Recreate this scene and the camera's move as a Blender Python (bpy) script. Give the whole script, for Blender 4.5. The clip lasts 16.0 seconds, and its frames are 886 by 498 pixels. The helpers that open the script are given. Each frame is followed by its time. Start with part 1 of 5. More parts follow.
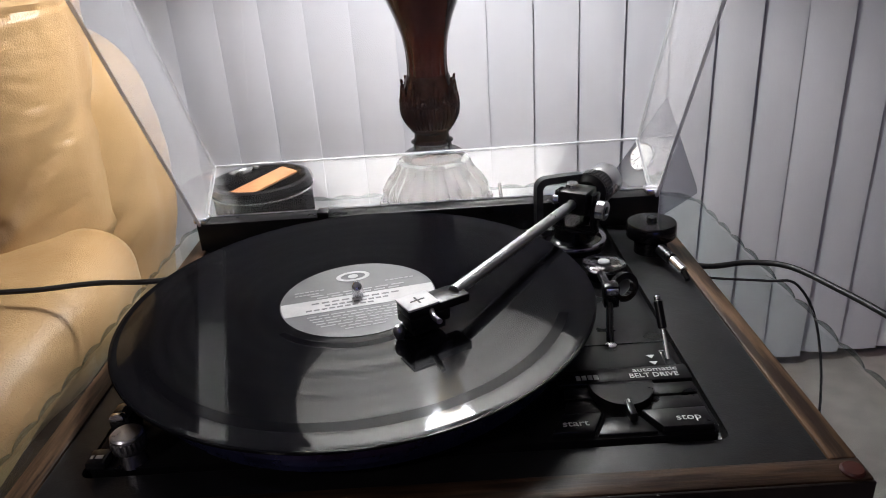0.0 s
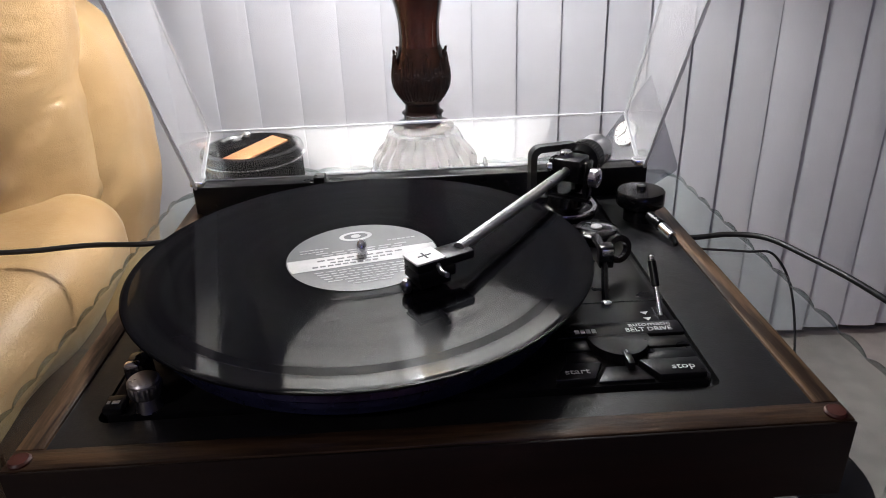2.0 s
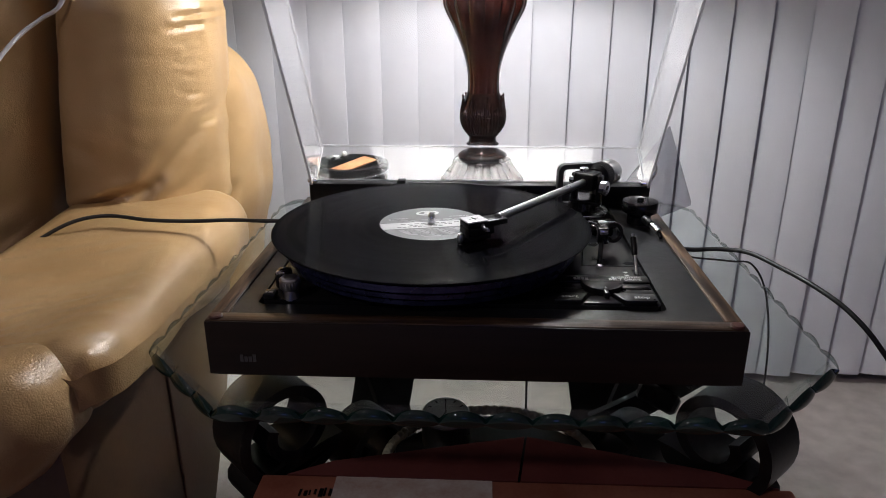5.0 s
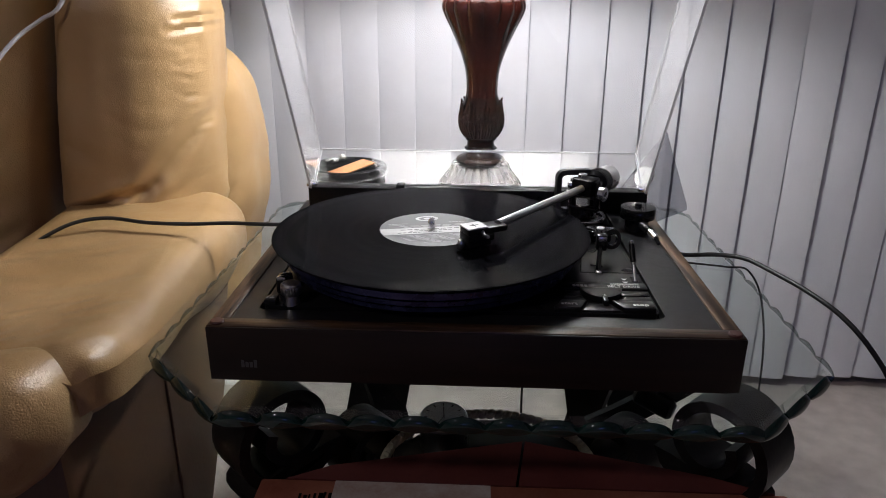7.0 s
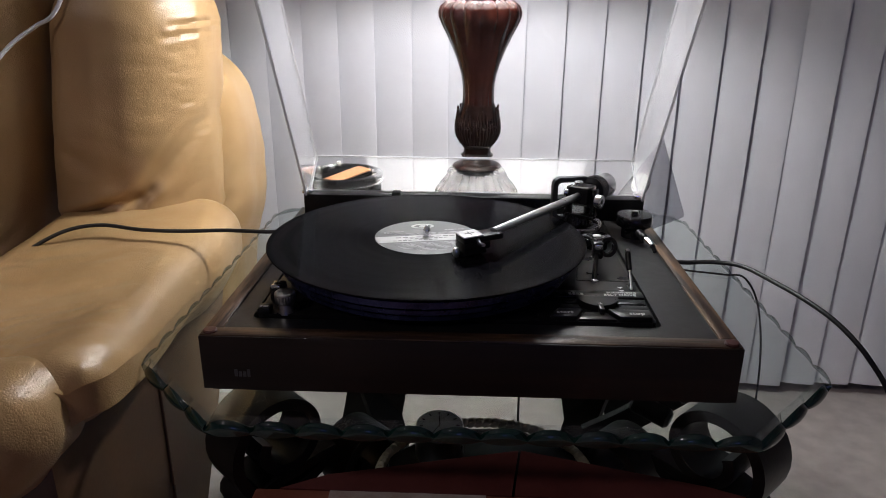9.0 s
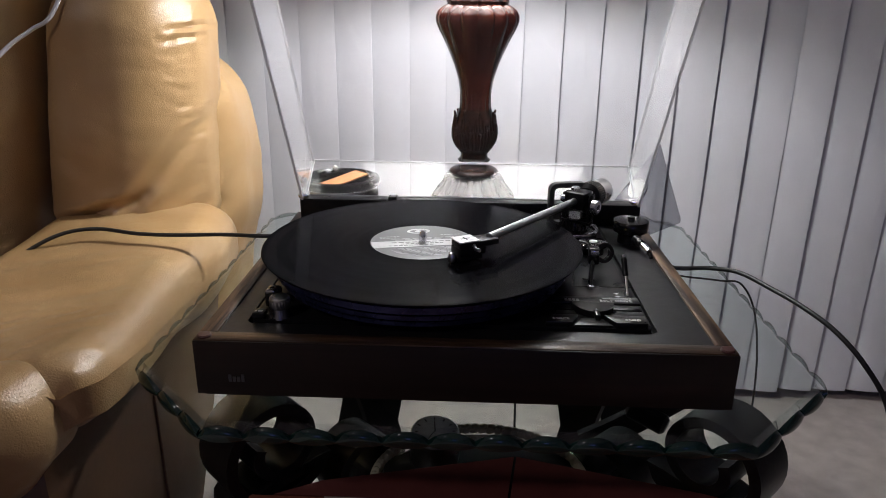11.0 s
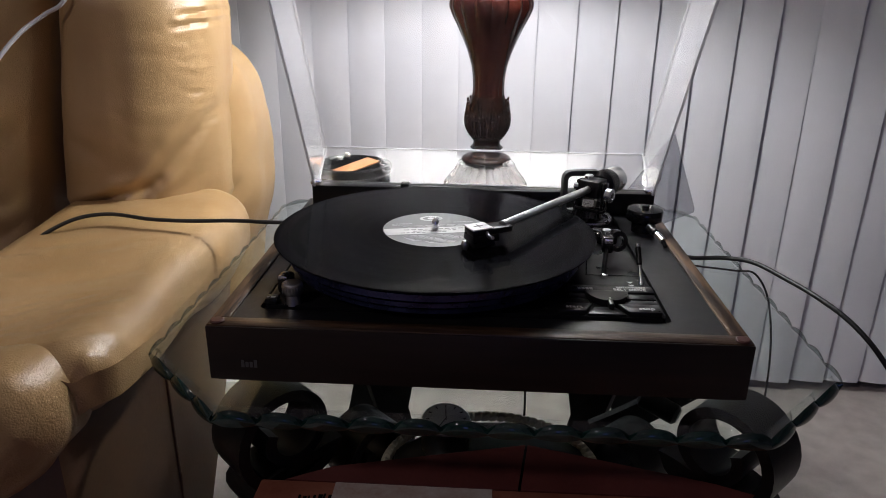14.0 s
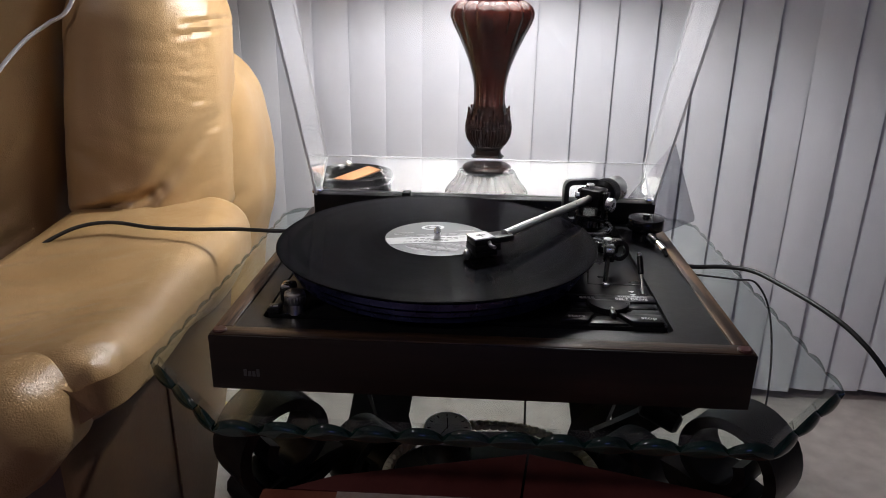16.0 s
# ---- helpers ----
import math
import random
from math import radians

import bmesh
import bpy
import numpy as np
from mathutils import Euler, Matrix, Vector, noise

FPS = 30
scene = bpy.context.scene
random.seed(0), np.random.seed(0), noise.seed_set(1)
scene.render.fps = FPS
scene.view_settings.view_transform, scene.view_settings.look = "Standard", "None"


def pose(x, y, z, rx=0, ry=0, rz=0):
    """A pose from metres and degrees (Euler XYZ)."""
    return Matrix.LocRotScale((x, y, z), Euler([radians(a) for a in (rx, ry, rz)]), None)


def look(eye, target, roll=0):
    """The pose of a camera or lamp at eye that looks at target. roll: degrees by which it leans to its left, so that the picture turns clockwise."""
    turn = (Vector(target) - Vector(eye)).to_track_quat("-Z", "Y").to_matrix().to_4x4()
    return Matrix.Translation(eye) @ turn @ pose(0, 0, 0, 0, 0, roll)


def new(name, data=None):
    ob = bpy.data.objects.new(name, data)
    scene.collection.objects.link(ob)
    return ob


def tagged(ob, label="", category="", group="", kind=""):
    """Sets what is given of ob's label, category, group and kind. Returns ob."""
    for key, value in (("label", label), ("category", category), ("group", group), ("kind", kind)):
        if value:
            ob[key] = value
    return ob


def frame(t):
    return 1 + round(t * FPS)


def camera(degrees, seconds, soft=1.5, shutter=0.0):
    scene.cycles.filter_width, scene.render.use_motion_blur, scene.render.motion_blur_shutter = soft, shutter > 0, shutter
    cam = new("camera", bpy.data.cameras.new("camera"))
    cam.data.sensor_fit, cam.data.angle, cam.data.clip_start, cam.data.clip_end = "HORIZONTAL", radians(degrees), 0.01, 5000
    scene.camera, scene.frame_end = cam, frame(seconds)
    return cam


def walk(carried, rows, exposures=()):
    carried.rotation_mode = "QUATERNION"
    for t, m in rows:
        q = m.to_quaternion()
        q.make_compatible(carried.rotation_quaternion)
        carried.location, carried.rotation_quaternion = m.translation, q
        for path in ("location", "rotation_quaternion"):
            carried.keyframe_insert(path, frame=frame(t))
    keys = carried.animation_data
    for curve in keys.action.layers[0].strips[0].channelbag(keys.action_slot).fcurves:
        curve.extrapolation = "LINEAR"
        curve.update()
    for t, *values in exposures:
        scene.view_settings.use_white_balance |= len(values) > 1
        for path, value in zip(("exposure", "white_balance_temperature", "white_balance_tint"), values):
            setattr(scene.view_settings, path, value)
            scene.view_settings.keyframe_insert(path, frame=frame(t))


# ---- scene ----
cam = camera(64.3, 16.0, soft=0.75)
PATH = [
    (0, (0.021, -0.25, 0.874), (-0.002, 1.577, 0.061), -4.0),
    (0.5, (0.021, -0.232, 0.859), (0.001, 1.585, 0.022), -3.5),
    (1, (0.01, -0.231, 0.856), (-0.002, 1.578, 0.003), -3.1),
    (1.5, (0.007, -0.253, 0.859), (0.016, 1.559, 0.012), -3.2),
    (2, (-0.002, -0.269, 0.866), (0.06, 1.537, 0.01), -2.2),
    (2.5, (-0.028, -0.322, 0.862), (0.029, 1.484, 0.004), -1.4),
    (3, (-0.019, -0.383, 0.872), (-0.045, 1.44, 0.048), -2.1),
    (3.5, (0.001, -0.434, 0.872), (-0.029, 1.426, 0.137), -0.8),
    (4, (0.004, -0.469, 0.87), (-0.098, 1.4, 0.164), -0.2),
    (6.5, (0.003, -0.493, 0.883), (-0.083, 1.384, 0.199), -0.0),
    (7, (-0.002, -0.489, 0.882), (-0.083, 1.385, 0.187), 0.3),
    (7.5, (0.0, -0.486, 0.883), (-0.069, 1.391, 0.198), 0.2),
    (8, (0.001, -0.488, 0.885), (-0.076, 1.39, 0.202), -0.1),
    (8.5, (0.004, -0.487, 0.883), (-0.077, 1.392, 0.203), -0.1),
    (9, (0.0, -0.485, 0.883), (-0.075, 1.394, 0.203), 0.4),
    (11.5, (0.002, -0.483, 0.883), (-0.068, 1.402, 0.216), 0.7),
    (12, (0.002, -0.483, 0.88), (-0.076, 1.397, 0.203), 0.8),
    (12.5, (-0.007, -0.483, 0.88), (-0.093, 1.398, 0.206), 1.4),
    (13, (-0.006, -0.483, 0.879), (-0.075, 1.397, 0.2), 1.4),
    (13.5, (-0.001, -0.484, 0.88), (-0.073, 1.397, 0.202), 0.9),
    (14, (-0.001, -0.481, 0.881), (-0.097, 1.391, 0.182), 0.8),
    (14.5, (0.0, -0.48, 0.886), (-0.087, 1.397, 0.2), 0.9),
    (15, (-0.003, -0.48, 0.884), (-0.085, 1.397, 0.2), 1.0),
    (15.5, (-0.005, -0.483, 0.884), (-0.09, 1.398, 0.209), 1.1),
    (16, (-0.004, -0.482, 0.883), (-0.097, 1.396, 0.204), 0.9),
]
walk(cam, [(t, look(eye, target, roll)) for t, eye, target, roll in PATH],
     [(0, -0.26), (1.0, -0.19), (2.0, -0.08), (3.0, 0.06), (4.0, -0.06), (6.5, -0.23), (16, -0.22)])

# ---- plan (metres) ----
GLASS = 0.560          # top of the glass table
PT = 0.632             # top of the plinth
PB = 0.585             # underside of the plinth
REC = 0.664            # playing surface
CX, CY = -0.041, 0.155  # spindle
BLIND_Y = 1.0
LAMP = (0.008, 0.51)

# ---- world and lights ----
world = bpy.data.worlds.new("world")
world.use_nodes = True
world.node_tree.nodes["Background"].inputs[0].default_value = (0.010, 0.013, 0.022, 1)
world.node_tree.nodes["Background"].inputs[1].default_value = 0.3
scene.world = world


def lamp_light(name, kind, loc, power, colour, size):
    data = bpy.data.lights.new(name, kind)
    data.energy, data.color = power, colour
    if kind == "POINT":
        data.shadow_soft_size = size
    else:
        data.size = size
    ob = new(name, data)
    ob.location = loc
    return ob


lamp_light("bulb_light", "POINT", (LAMP[0], LAMP[1], 1.055), 12.3, (0.90, 0.93, 1.0), 0.035)
lamp_light("ceiling_light_glow", "AREA", (-1.25, -1.5, 2.30), 11.5, (1.0, 0.90, 0.94), 0.26)

# ---- materials ----


def nodes_of(name):
    m = bpy.data.materials.new(name)
    m.use_nodes = True
    nt = m.node_tree
    return m, nt, nt.nodes["Principled BSDF"]


def mat(name, a, b=None, rough=0.5, metal=0.0, scale=30.0, fine=300.0, bump=0.0, stretch=(1, 1, 1), coat=0.0, rough_var=0.1, spec=0.5, trans=0.0, ior=1.45, sheen=0.0, lo=0.2, hi=0.9):
    """Two noise scales mix colours a and b, vary the gloss and give relief."""
    m, nt, p = nodes_of(name)
    b = b or tuple(c * 0.8 for c in a)
    tc = nt.nodes.new("ShaderNodeTexCoord")
    mp = nt.nodes.new("ShaderNodeMapping")
    mp.inputs["Scale"].default_value = stretch
    nt.links.new(tc.outputs["Object"], mp.inputs[0])
    n1 = nt.nodes.new("ShaderNodeTexNoise")
    n1.inputs["Scale"].default_value, n1.inputs["Detail"].default_value = scale, 6
    n2 = nt.nodes.new("ShaderNodeTexNoise")
    n2.inputs["Scale"].default_value, n2.inputs["Detail"].default_value = fine, 4
    for n in (n1, n2):
        nt.links.new(mp.outputs[0], n.inputs["Vector"])
    mx = nt.nodes.new("ShaderNodeMath")
    mx.operation = "MULTIPLY_ADD"
    nt.links.new(n2.outputs["Fac"], mx.inputs[0])
    mx.inputs[1].default_value = 0.5
    sub = nt.nodes.new("ShaderNodeMath")
    sub.operation = "MULTIPLY_ADD"
    nt.links.new(n1.outputs["Fac"], sub.inputs[0])
    sub.inputs[1].default_value, sub.inputs[2].default_value = 1.6, -0.55
    nt.links.new(sub.outputs[0], mx.inputs[2])
    ramp = nt.nodes.new("ShaderNodeValToRGB")
    ramp.color_ramp.elements[0].color = (*a, 1)
    ramp.color_ramp.elements[1].color = (*b, 1)
    ramp.color_ramp.elements[0].position, ramp.color_ramp.elements[1].position = lo, hi
    nt.links.new(mx.outputs[0], ramp.inputs[0])
    nt.links.new(ramp.outputs[0], p.inputs["Base Color"])
    rr = nt.nodes.new("ShaderNodeMapRange")
    rr.inputs["To Min"].default_value, rr.inputs["To Max"].default_value = max(0.0, rough - rough_var), min(1.0, rough + rough_var)
    nt.links.new(n1.outputs["Fac"], rr.inputs["Value"])
    nt.links.new(rr.outputs[0], p.inputs["Roughness"])
    p.inputs["Metallic"].default_value = metal
    p.inputs["Coat Weight"].default_value = coat
    p.inputs["Coat Roughness"].default_value = 0.08
    p.inputs["Specular IOR Level"].default_value = spec
    p.inputs["Transmission Weight"].default_value = trans
    p.inputs["IOR"].default_value = ior
    p.inputs["Sheen Weight"].default_value = sheen
    if bump:
        bp = nt.nodes.new("ShaderNodeBump")
        bp.inputs["Strength"].default_value, bp.inputs["Distance"].default_value = bump, 0.001
        nt.links.new(mx.outputs[0], bp.inputs["Height"])
        nt.links.new(bp.outputs[0], p.inputs["Normal"])
    return m


def leather_mat():
    m, nt, p = nodes_of("tan_leather")
    tc = nt.nodes.new("ShaderNodeTexCoord")
    big = nt.nodes.new("ShaderNodeTexNoise")
    big.inputs["Scale"].default_value, big.inputs["Detail"].default_value = 7, 5
    vor = nt.nodes.new("ShaderNodeTexVoronoi")
    vor.feature, vor.inputs["Scale"].default_value = "DISTANCE_TO_EDGE", 420
    wr = nt.nodes.new("ShaderNodeTexNoise")
    wr.inputs["Scale"].default_value, wr.inputs["Detail"].default_value, wr.inputs["Distortion"].default_value = 26, 3, 1.2
    for n in (big, vor, wr):
        nt.links.new(tc.outputs["Object"], n.inputs["Vector"])
    ramp = nt.nodes.new("ShaderNodeValToRGB")
    ramp.color_ramp.elements[0].color, ramp.color_ramp.elements[1].color = (0.36, 0.220, 0.095, 1), (0.46, 0.303, 0.148, 1)
    ramp.color_ramp.elements[0].position, ramp.color_ramp.elements[1].position = 0.3, 0.7
    nt.links.new(big.outputs["Fac"], ramp.inputs[0])
    nt.links.new(ramp.outputs[0], p.inputs["Base Color"])
    p.inputs["Roughness"].default_value = 0.34
    p.inputs["Specular IOR Level"].default_value = 0.5
    b1 = nt.nodes.new("ShaderNodeBump")
    b1.inputs["Strength"].default_value, b1.inputs["Distance"].default_value = 0.32, 0.0011
    nt.links.new(vor.outputs["Distance"], b1.inputs["Height"])
    # fine crumpled lines: edges of large, warped cells
    warp = nt.nodes.new("ShaderNodeVectorMath")
    warp.operation = "MULTIPLY_ADD"
    nt.links.new(wr.outputs["Color"], warp.inputs[0])
    warp.inputs[1].default_value = (0.05, 0.05, 0.05)
    nt.links.new(tc.outputs["Object"], warp.inputs[2])
    cr = nt.nodes.new("ShaderNodeTexVoronoi")
    cr.feature, cr.inputs["Scale"].default_value = "DISTANCE_TO_EDGE", 150
    nt.links.new(warp.outputs[0], cr.inputs["Vector"])
    cut = nt.nodes.new("ShaderNodeMapRange")
    cut.inputs["From Max"].default_value = 0.22
    nt.links.new(cr.outputs["Distance"], cut.inputs["Value"])
    b3 = nt.nodes.new("ShaderNodeBump")
    b3.inputs["Strength"].default_value, b3.inputs["Distance"].default_value = 0.10, 0.0010
    nt.links.new(cut.outputs[0], b3.inputs["Height"])
    nt.links.new(b1.outputs[0], b3.inputs["Normal"])
    b2 = nt.nodes.new("ShaderNodeBump")
    b2.inputs["Strength"].default_value, b2.inputs["Distance"].default_value = 0.12, 0.005
    nt.links.new(wr.outputs["Fac"], b2.inputs["Height"])
    nt.links.new(b3.outputs[0], b2.inputs["Normal"])
    # short level wrinkles in patches
    mp = nt.nodes.new("ShaderNodeMapping")
    mp.inputs["Scale"].default_value = (30, 30, 210)
    nt.links.new(warp.outputs[0], mp.inputs["Vector"])
    fine = nt.nodes.new("ShaderNodeTexNoise")
    fine.inputs["Scale"].default_value, fine.inputs["Detail"].default_value = 1.0, 2
    nt.links.new(mp.outputs[0], fine.inputs["Vector"])
    patch = nt.nodes.new("ShaderNodeMapRange")
    patch.inputs["From Min"].default_value, patch.inputs["From Max"].default_value = 0.46, 0.62
    nt.links.new(big.outputs["Fac"], patch.inputs["Value"])
    amt = nt.nodes.new("ShaderNodeMath")
    amt.operation = "MULTIPLY"
    nt.links.new(fine.outputs["Fac"], amt.inputs[0])
    nt.links.new(patch.outputs[0], amt.inputs[1])
    b4 = nt.nodes.new("ShaderNodeBump")
    b4.inputs["Strength"].default_value, b4.inputs["Distance"].default_value = 0.16, 0.0026
    nt.links.new(amt.outputs[0], b4.inputs["Height"])
    nt.links.new(b2.outputs[0], b4.inputs["Normal"])
    nt.links.new(b4.outputs[0], p.inputs["Normal"])
    return m


def vinyl_mat():
    """Concentric grooves by bump from the distance to the spindle, with track bands of different gloss."""
    m, nt, p = nodes_of("record_vinyl")
    tc = nt.nodes.new("ShaderNodeTexCoord")
    sep = nt.nodes.new("ShaderNodeVectorMath")
    sep.operation = "LENGTH"
    flat = nt.nodes.new("ShaderNodeVectorMath")
    flat.operation = "MULTIPLY"
    flat.inputs[1].default_value = (1, 1, 0)
    nt.links.new(tc.outputs["Object"], flat.inputs[0])
    nt.links.new(flat.outputs[0], sep.inputs[0])
    band = nt.nodes.new("ShaderNodeTexNoise")
    band.noise_dimensions = "1D"
    band.inputs["Scale"].default_value, band.inputs["Detail"].default_value = 420, 5
    nt.links.new(sep.outputs["Value"], band.inputs["W"])
    bp = nt.nodes.new("ShaderNodeBump")
    bp.inputs["Strength"].default_value, bp.inputs["Distance"].default_value = 0.02, 0.0001
    nt.links.new(band.outputs["Fac"], bp.inputs["Height"])
    nt.links.new(bp.outputs[0], p.inputs["Normal"])
    rr = nt.nodes.new("ShaderNodeMapRange")
    rr.inputs["To Min"].default_value, rr.inputs["To Max"].default_value = 0.08, 0.17
    nt.links.new(band.outputs["Fac"], rr.inputs["Value"])
    nt.links.new(rr.outputs[0], p.inputs["Roughness"])
    tg = nt.nodes.new("ShaderNodeTangent")
    tg.direction_type, tg.axis = "RADIAL", "Z"
    nt.links.new(tg.outputs[0], p.inputs["Tangent"])
    p.inputs["Anisotropic"].default_value = 0.95
    gaps = nt.nodes.new("ShaderNodeTexNoise")
    gaps.noise_dimensions = "1D"
    gaps.inputs["Scale"].default_value, gaps.inputs["Detail"].default_value = 95, 0
    nt.links.new(sep.outputs["Value"], gaps.inputs["W"])
    cw = nt.nodes.new("ShaderNodeMapRange")
    cw.inputs["From Min"].default_value, cw.inputs["From Max"].default_value = 0.3, 0.7
    cw.inputs["To Min"].default_value, cw.inputs["To Max"].default_value = 0.018, 0.080
    nt.links.new(gaps.outputs["Fac"], cw.inputs["Value"])
    nt.links.new(cw.outputs[0], p.inputs["Coat Weight"])
    p.inputs["Coat Roughness"].default_value = 0.045
    p.inputs["Coat IOR"].default_value = 3.6
    p.inputs["Anisotropic Rotation"].default_value = 0.25
    p.inputs["Base Color"].default_value = (0.004, 0.004, 0.005, 1)
    p.inputs["IOR"].default_value = 1.25
    p.inputs["Specular IOR Level"].default_value = 0.032
    return m


def glass_mat(name, colour, rough=0.0, ior=1.5):
    m, nt, p = nodes_of(name)
    p.inputs["Base Color"].default_value = (*colour, 1)
    p.inputs["Roughness"].default_value = rough
    p.inputs["Transmission Weight"].default_value = 1.0
    p.inputs["IOR"].default_value = ior
    return m


def clear_sheet(name, tint, haze, gloss=0.75, flat=0.035):
    """Thin clear plastic: see-through, with a Fresnel gloss and a little haze."""
    m, nt, p = nodes_of(name)
    tr = nt.nodes.new("ShaderNodeBsdfTransparent")
    tr.inputs[0].default_value = (*tint, 1)
    p.inputs["Base Color"].default_value = (0.8, 0.8, 0.82, 1)
    p.inputs["Roughness"].default_value = 0.5
    gl = nt.nodes.new("ShaderNodeBsdfGlossy")
    gl.inputs["Roughness"].default_value = 0.02
    lw = nt.nodes.new("ShaderNodeLayerWeight")
    lw.inputs["Blend"].default_value = 0.5
    pw = nt.nodes.new("ShaderNodeMath")
    pw.operation, pw.inputs[1].default_value = "POWER", 4.0
    nt.links.new(lw.outputs["Facing"], pw.inputs[0])
    fr = nt.nodes.new("ShaderNodeMath")
    fr.operation, fr.inputs[1].default_value, fr.inputs[2].default_value = "MULTIPLY_ADD", gloss, flat
    nt.links.new(pw.outputs[0], fr.inputs[0])
    hz = nt.nodes.new("ShaderNodeMixShader")
    hz.inputs[0].default_value = haze
    nt.links.new(tr.outputs[0], hz.inputs[1])
    nt.links.new(p.outputs[0], hz.inputs[2])
    mx = nt.nodes.new("ShaderNodeMixShader")
    nt.links.new(fr.outputs[0], mx.inputs[0])
    nt.links.new(hz.outputs[0], mx.inputs[1])
    nt.links.new(gl.outputs[0], mx.inputs[2])
    nt.links.new(mx.outputs[0], nt.nodes["Material Output"].inputs[0])
    return m


def emit_mat(name, colour, strength):
    m, nt, p = nodes_of(name)
    p.inputs["Emission Color"].default_value = (*colour, 1)
    p.inputs["Emission Strength"].default_value = strength
    return m


LEATHER = leather_mat()
# brown side leather, with the shade below the arm darkened into its colour
LEATHER_SHADED = mat("shaded_brown_leather", (0.075, 0.036, 0.018), (0.115, 0.056, 0.026), 0.5, scale=9, fine=180, bump=0.3)
VINYL = vinyl_mat()
WALNUT = mat("walnut", (0.022, 0.0115, 0.006), (0.085, 0.046, 0.023), 0.38, scale=100, fine=400, bump=0.25, stretch=(0.10, 1.6, 1.6), lo=0.34, hi=0.84, spec=0.5, rough_var=0.04)
WALNUT_Y = mat("walnut_side", (0.024, 0.0125, 0.0065), (0.17, 0.098, 0.052), 0.45, scale=110, fine=420, bump=0.4, stretch=(1.6, 0.10, 1.6), lo=0.36, hi=0.86, spec=0.35, rough_var=0.05)
BLACK_TEX = mat("black_textured_metal", (0.006, 0.006, 0.0065), (0.012, 0.012, 0.0125), 0.35, scale=60, fine=900, bump=0.25, spec=0.45, rough_var=0.015)
BLACK_SATIN = mat("black_satin_plastic", (0.005, 0.005, 0.0055), (0.010, 0.010, 0.0105), 0.28, scale=50, fine=500, bump=0.05, spec=0.3, rough_var=0.02)
BLACK_GLOSS = mat("black_gloss", (0.005, 0.005, 0.0055), (0.009, 0.009, 0.0095), 0.14, scale=40, fine=300, rough_var=0.06)
RUBBER = mat("black_rubber", (0.016, 0.016, 0.017), (0.028, 0.028, 0.028), 0.7, scale=60, fine=700, bump=0.1)
CHROME = mat("chrome", (0.80, 0.80, 0.82), (0.72, 0.72, 0.74), 0.2, 1.0, scale=60, fine=600, rough_var=0.08)
ALU = mat("brushed_aluminium", (0.66, 0.66, 0.67), (0.55, 0.55, 0.56), 0.3, 1.0, scale=60, fine=600)
DARK_METAL = mat("dark_grey_metal", (0.07, 0.07, 0.075), (0.11, 0.11, 0.115), 0.35, 0.8, scale=60, fine=500)
WHITE_PRINT = mat("white_print", (0.62, 0.62, 0.62), (0.52, 0.52, 0.52), 0.5, scale=80, fine=600)
# dark platter metal; the blue stands for the screen's reflection on the rim
PLATTER = mat("platter_black_blue_glint", (0.035, 0.04, 0.11), (0.07, 0.08, 0.20), 0.28, 0.8, scale=60, fine=500)
GLASS_TOP = clear_sheet("table_glass", (0.93, 0.965, 0.955), 0.001, 0.35)
GLASS_EDGE = mat("green_glass_edge", (0.0015, 0.012, 0.010), (0.004, 0.030, 0.024), 0.05, scale=40, fine=200, bump=0.03, spec=0.8, rough_var=0.03)
GLASS_SIDE = clear_sheet("clear_glass_rim", (0.50, 0.55, 0.53), 0.01, 1.6)
GLASS_CHIP = clear_sheet("chipped_glass", (0.90, 0.94, 0.93), 0.03)
ACRYLIC = clear_sheet("clear_acrylic", (0.98, 0.98, 0.985), 0.006)
ACRYLIC_BACK = clear_sheet("clear_acrylic_back", (0.98, 0.98, 0.985), 0.004, 0.9, 0.05)
# clear lid sides; the white haze stands in for bright reflections
ACRYLIC_SIDE = clear_sheet("acrylic_side_reflection_haze", (0.98, 0.98, 0.985), 0.17, 0.9)
ACRYLIC_EDGE = clear_sheet("acrylic_edge", (0.95, 0.95, 0.96), 0.75)
BLIND = mat("blind_fabric", (0.70, 0.70, 0.735), (0.76, 0.76, 0.79), 0.75, scale=14, fine=900, bump=0.12, stretch=(1, 1, 0.15), spec=0.25)
CARPET = mat("beige_carpet", (0.48, 0.42, 0.385), (0.64, 0.575, 0.53), 0.95, scale=25, fine=420, bump=1.0, sheen=0.2)
WALL_PAINT = mat("wall_paint", (0.62, 0.60, 0.57), (0.68, 0.66, 0.63), 0.8, scale=5, fine=200, bump=0.1)
CEIL_PAINT = mat("ceiling_paint", (0.74, 0.73, 0.71), (0.78, 0.77, 0.75), 0.85, scale=5, fine=200, bump=0.1)
MAHOGANY = mat("mahogany_gloss", (0.028, 0.0055, 0.004), (0.060, 0.0125, 0.007), 0.16, scale=24, fine=130, coat=0.15, spec=0.4, stretch=(1.5, 1.5, 0.25))
CARVED = mat("carved_dark_wood", (0.012, 0.0035, 0.0025), (0.042, 0.013, 0.007), 0.24, scale=70, fine=300, bump=0.12, spec=0.2)
DARK_RESIN = mat("dark_carved_resin", (0.013, 0.010, 0.009), (0.030, 0.024, 0.021), 0.28, scale=60, fine=260, bump=0.12, spec=0.45)
IRON = mat("black_scroll_leg", (0.006, 0.006, 0.006), (0.013, 0.012, 0.0115), 0.36, scale=50, fine=350, bump=0.15, spec=0.25)
CABLE = mat("black_cable", (0.010, 0.010, 0.010), (0.018, 0.018, 0.018), 0.45, scale=50, fine=400)
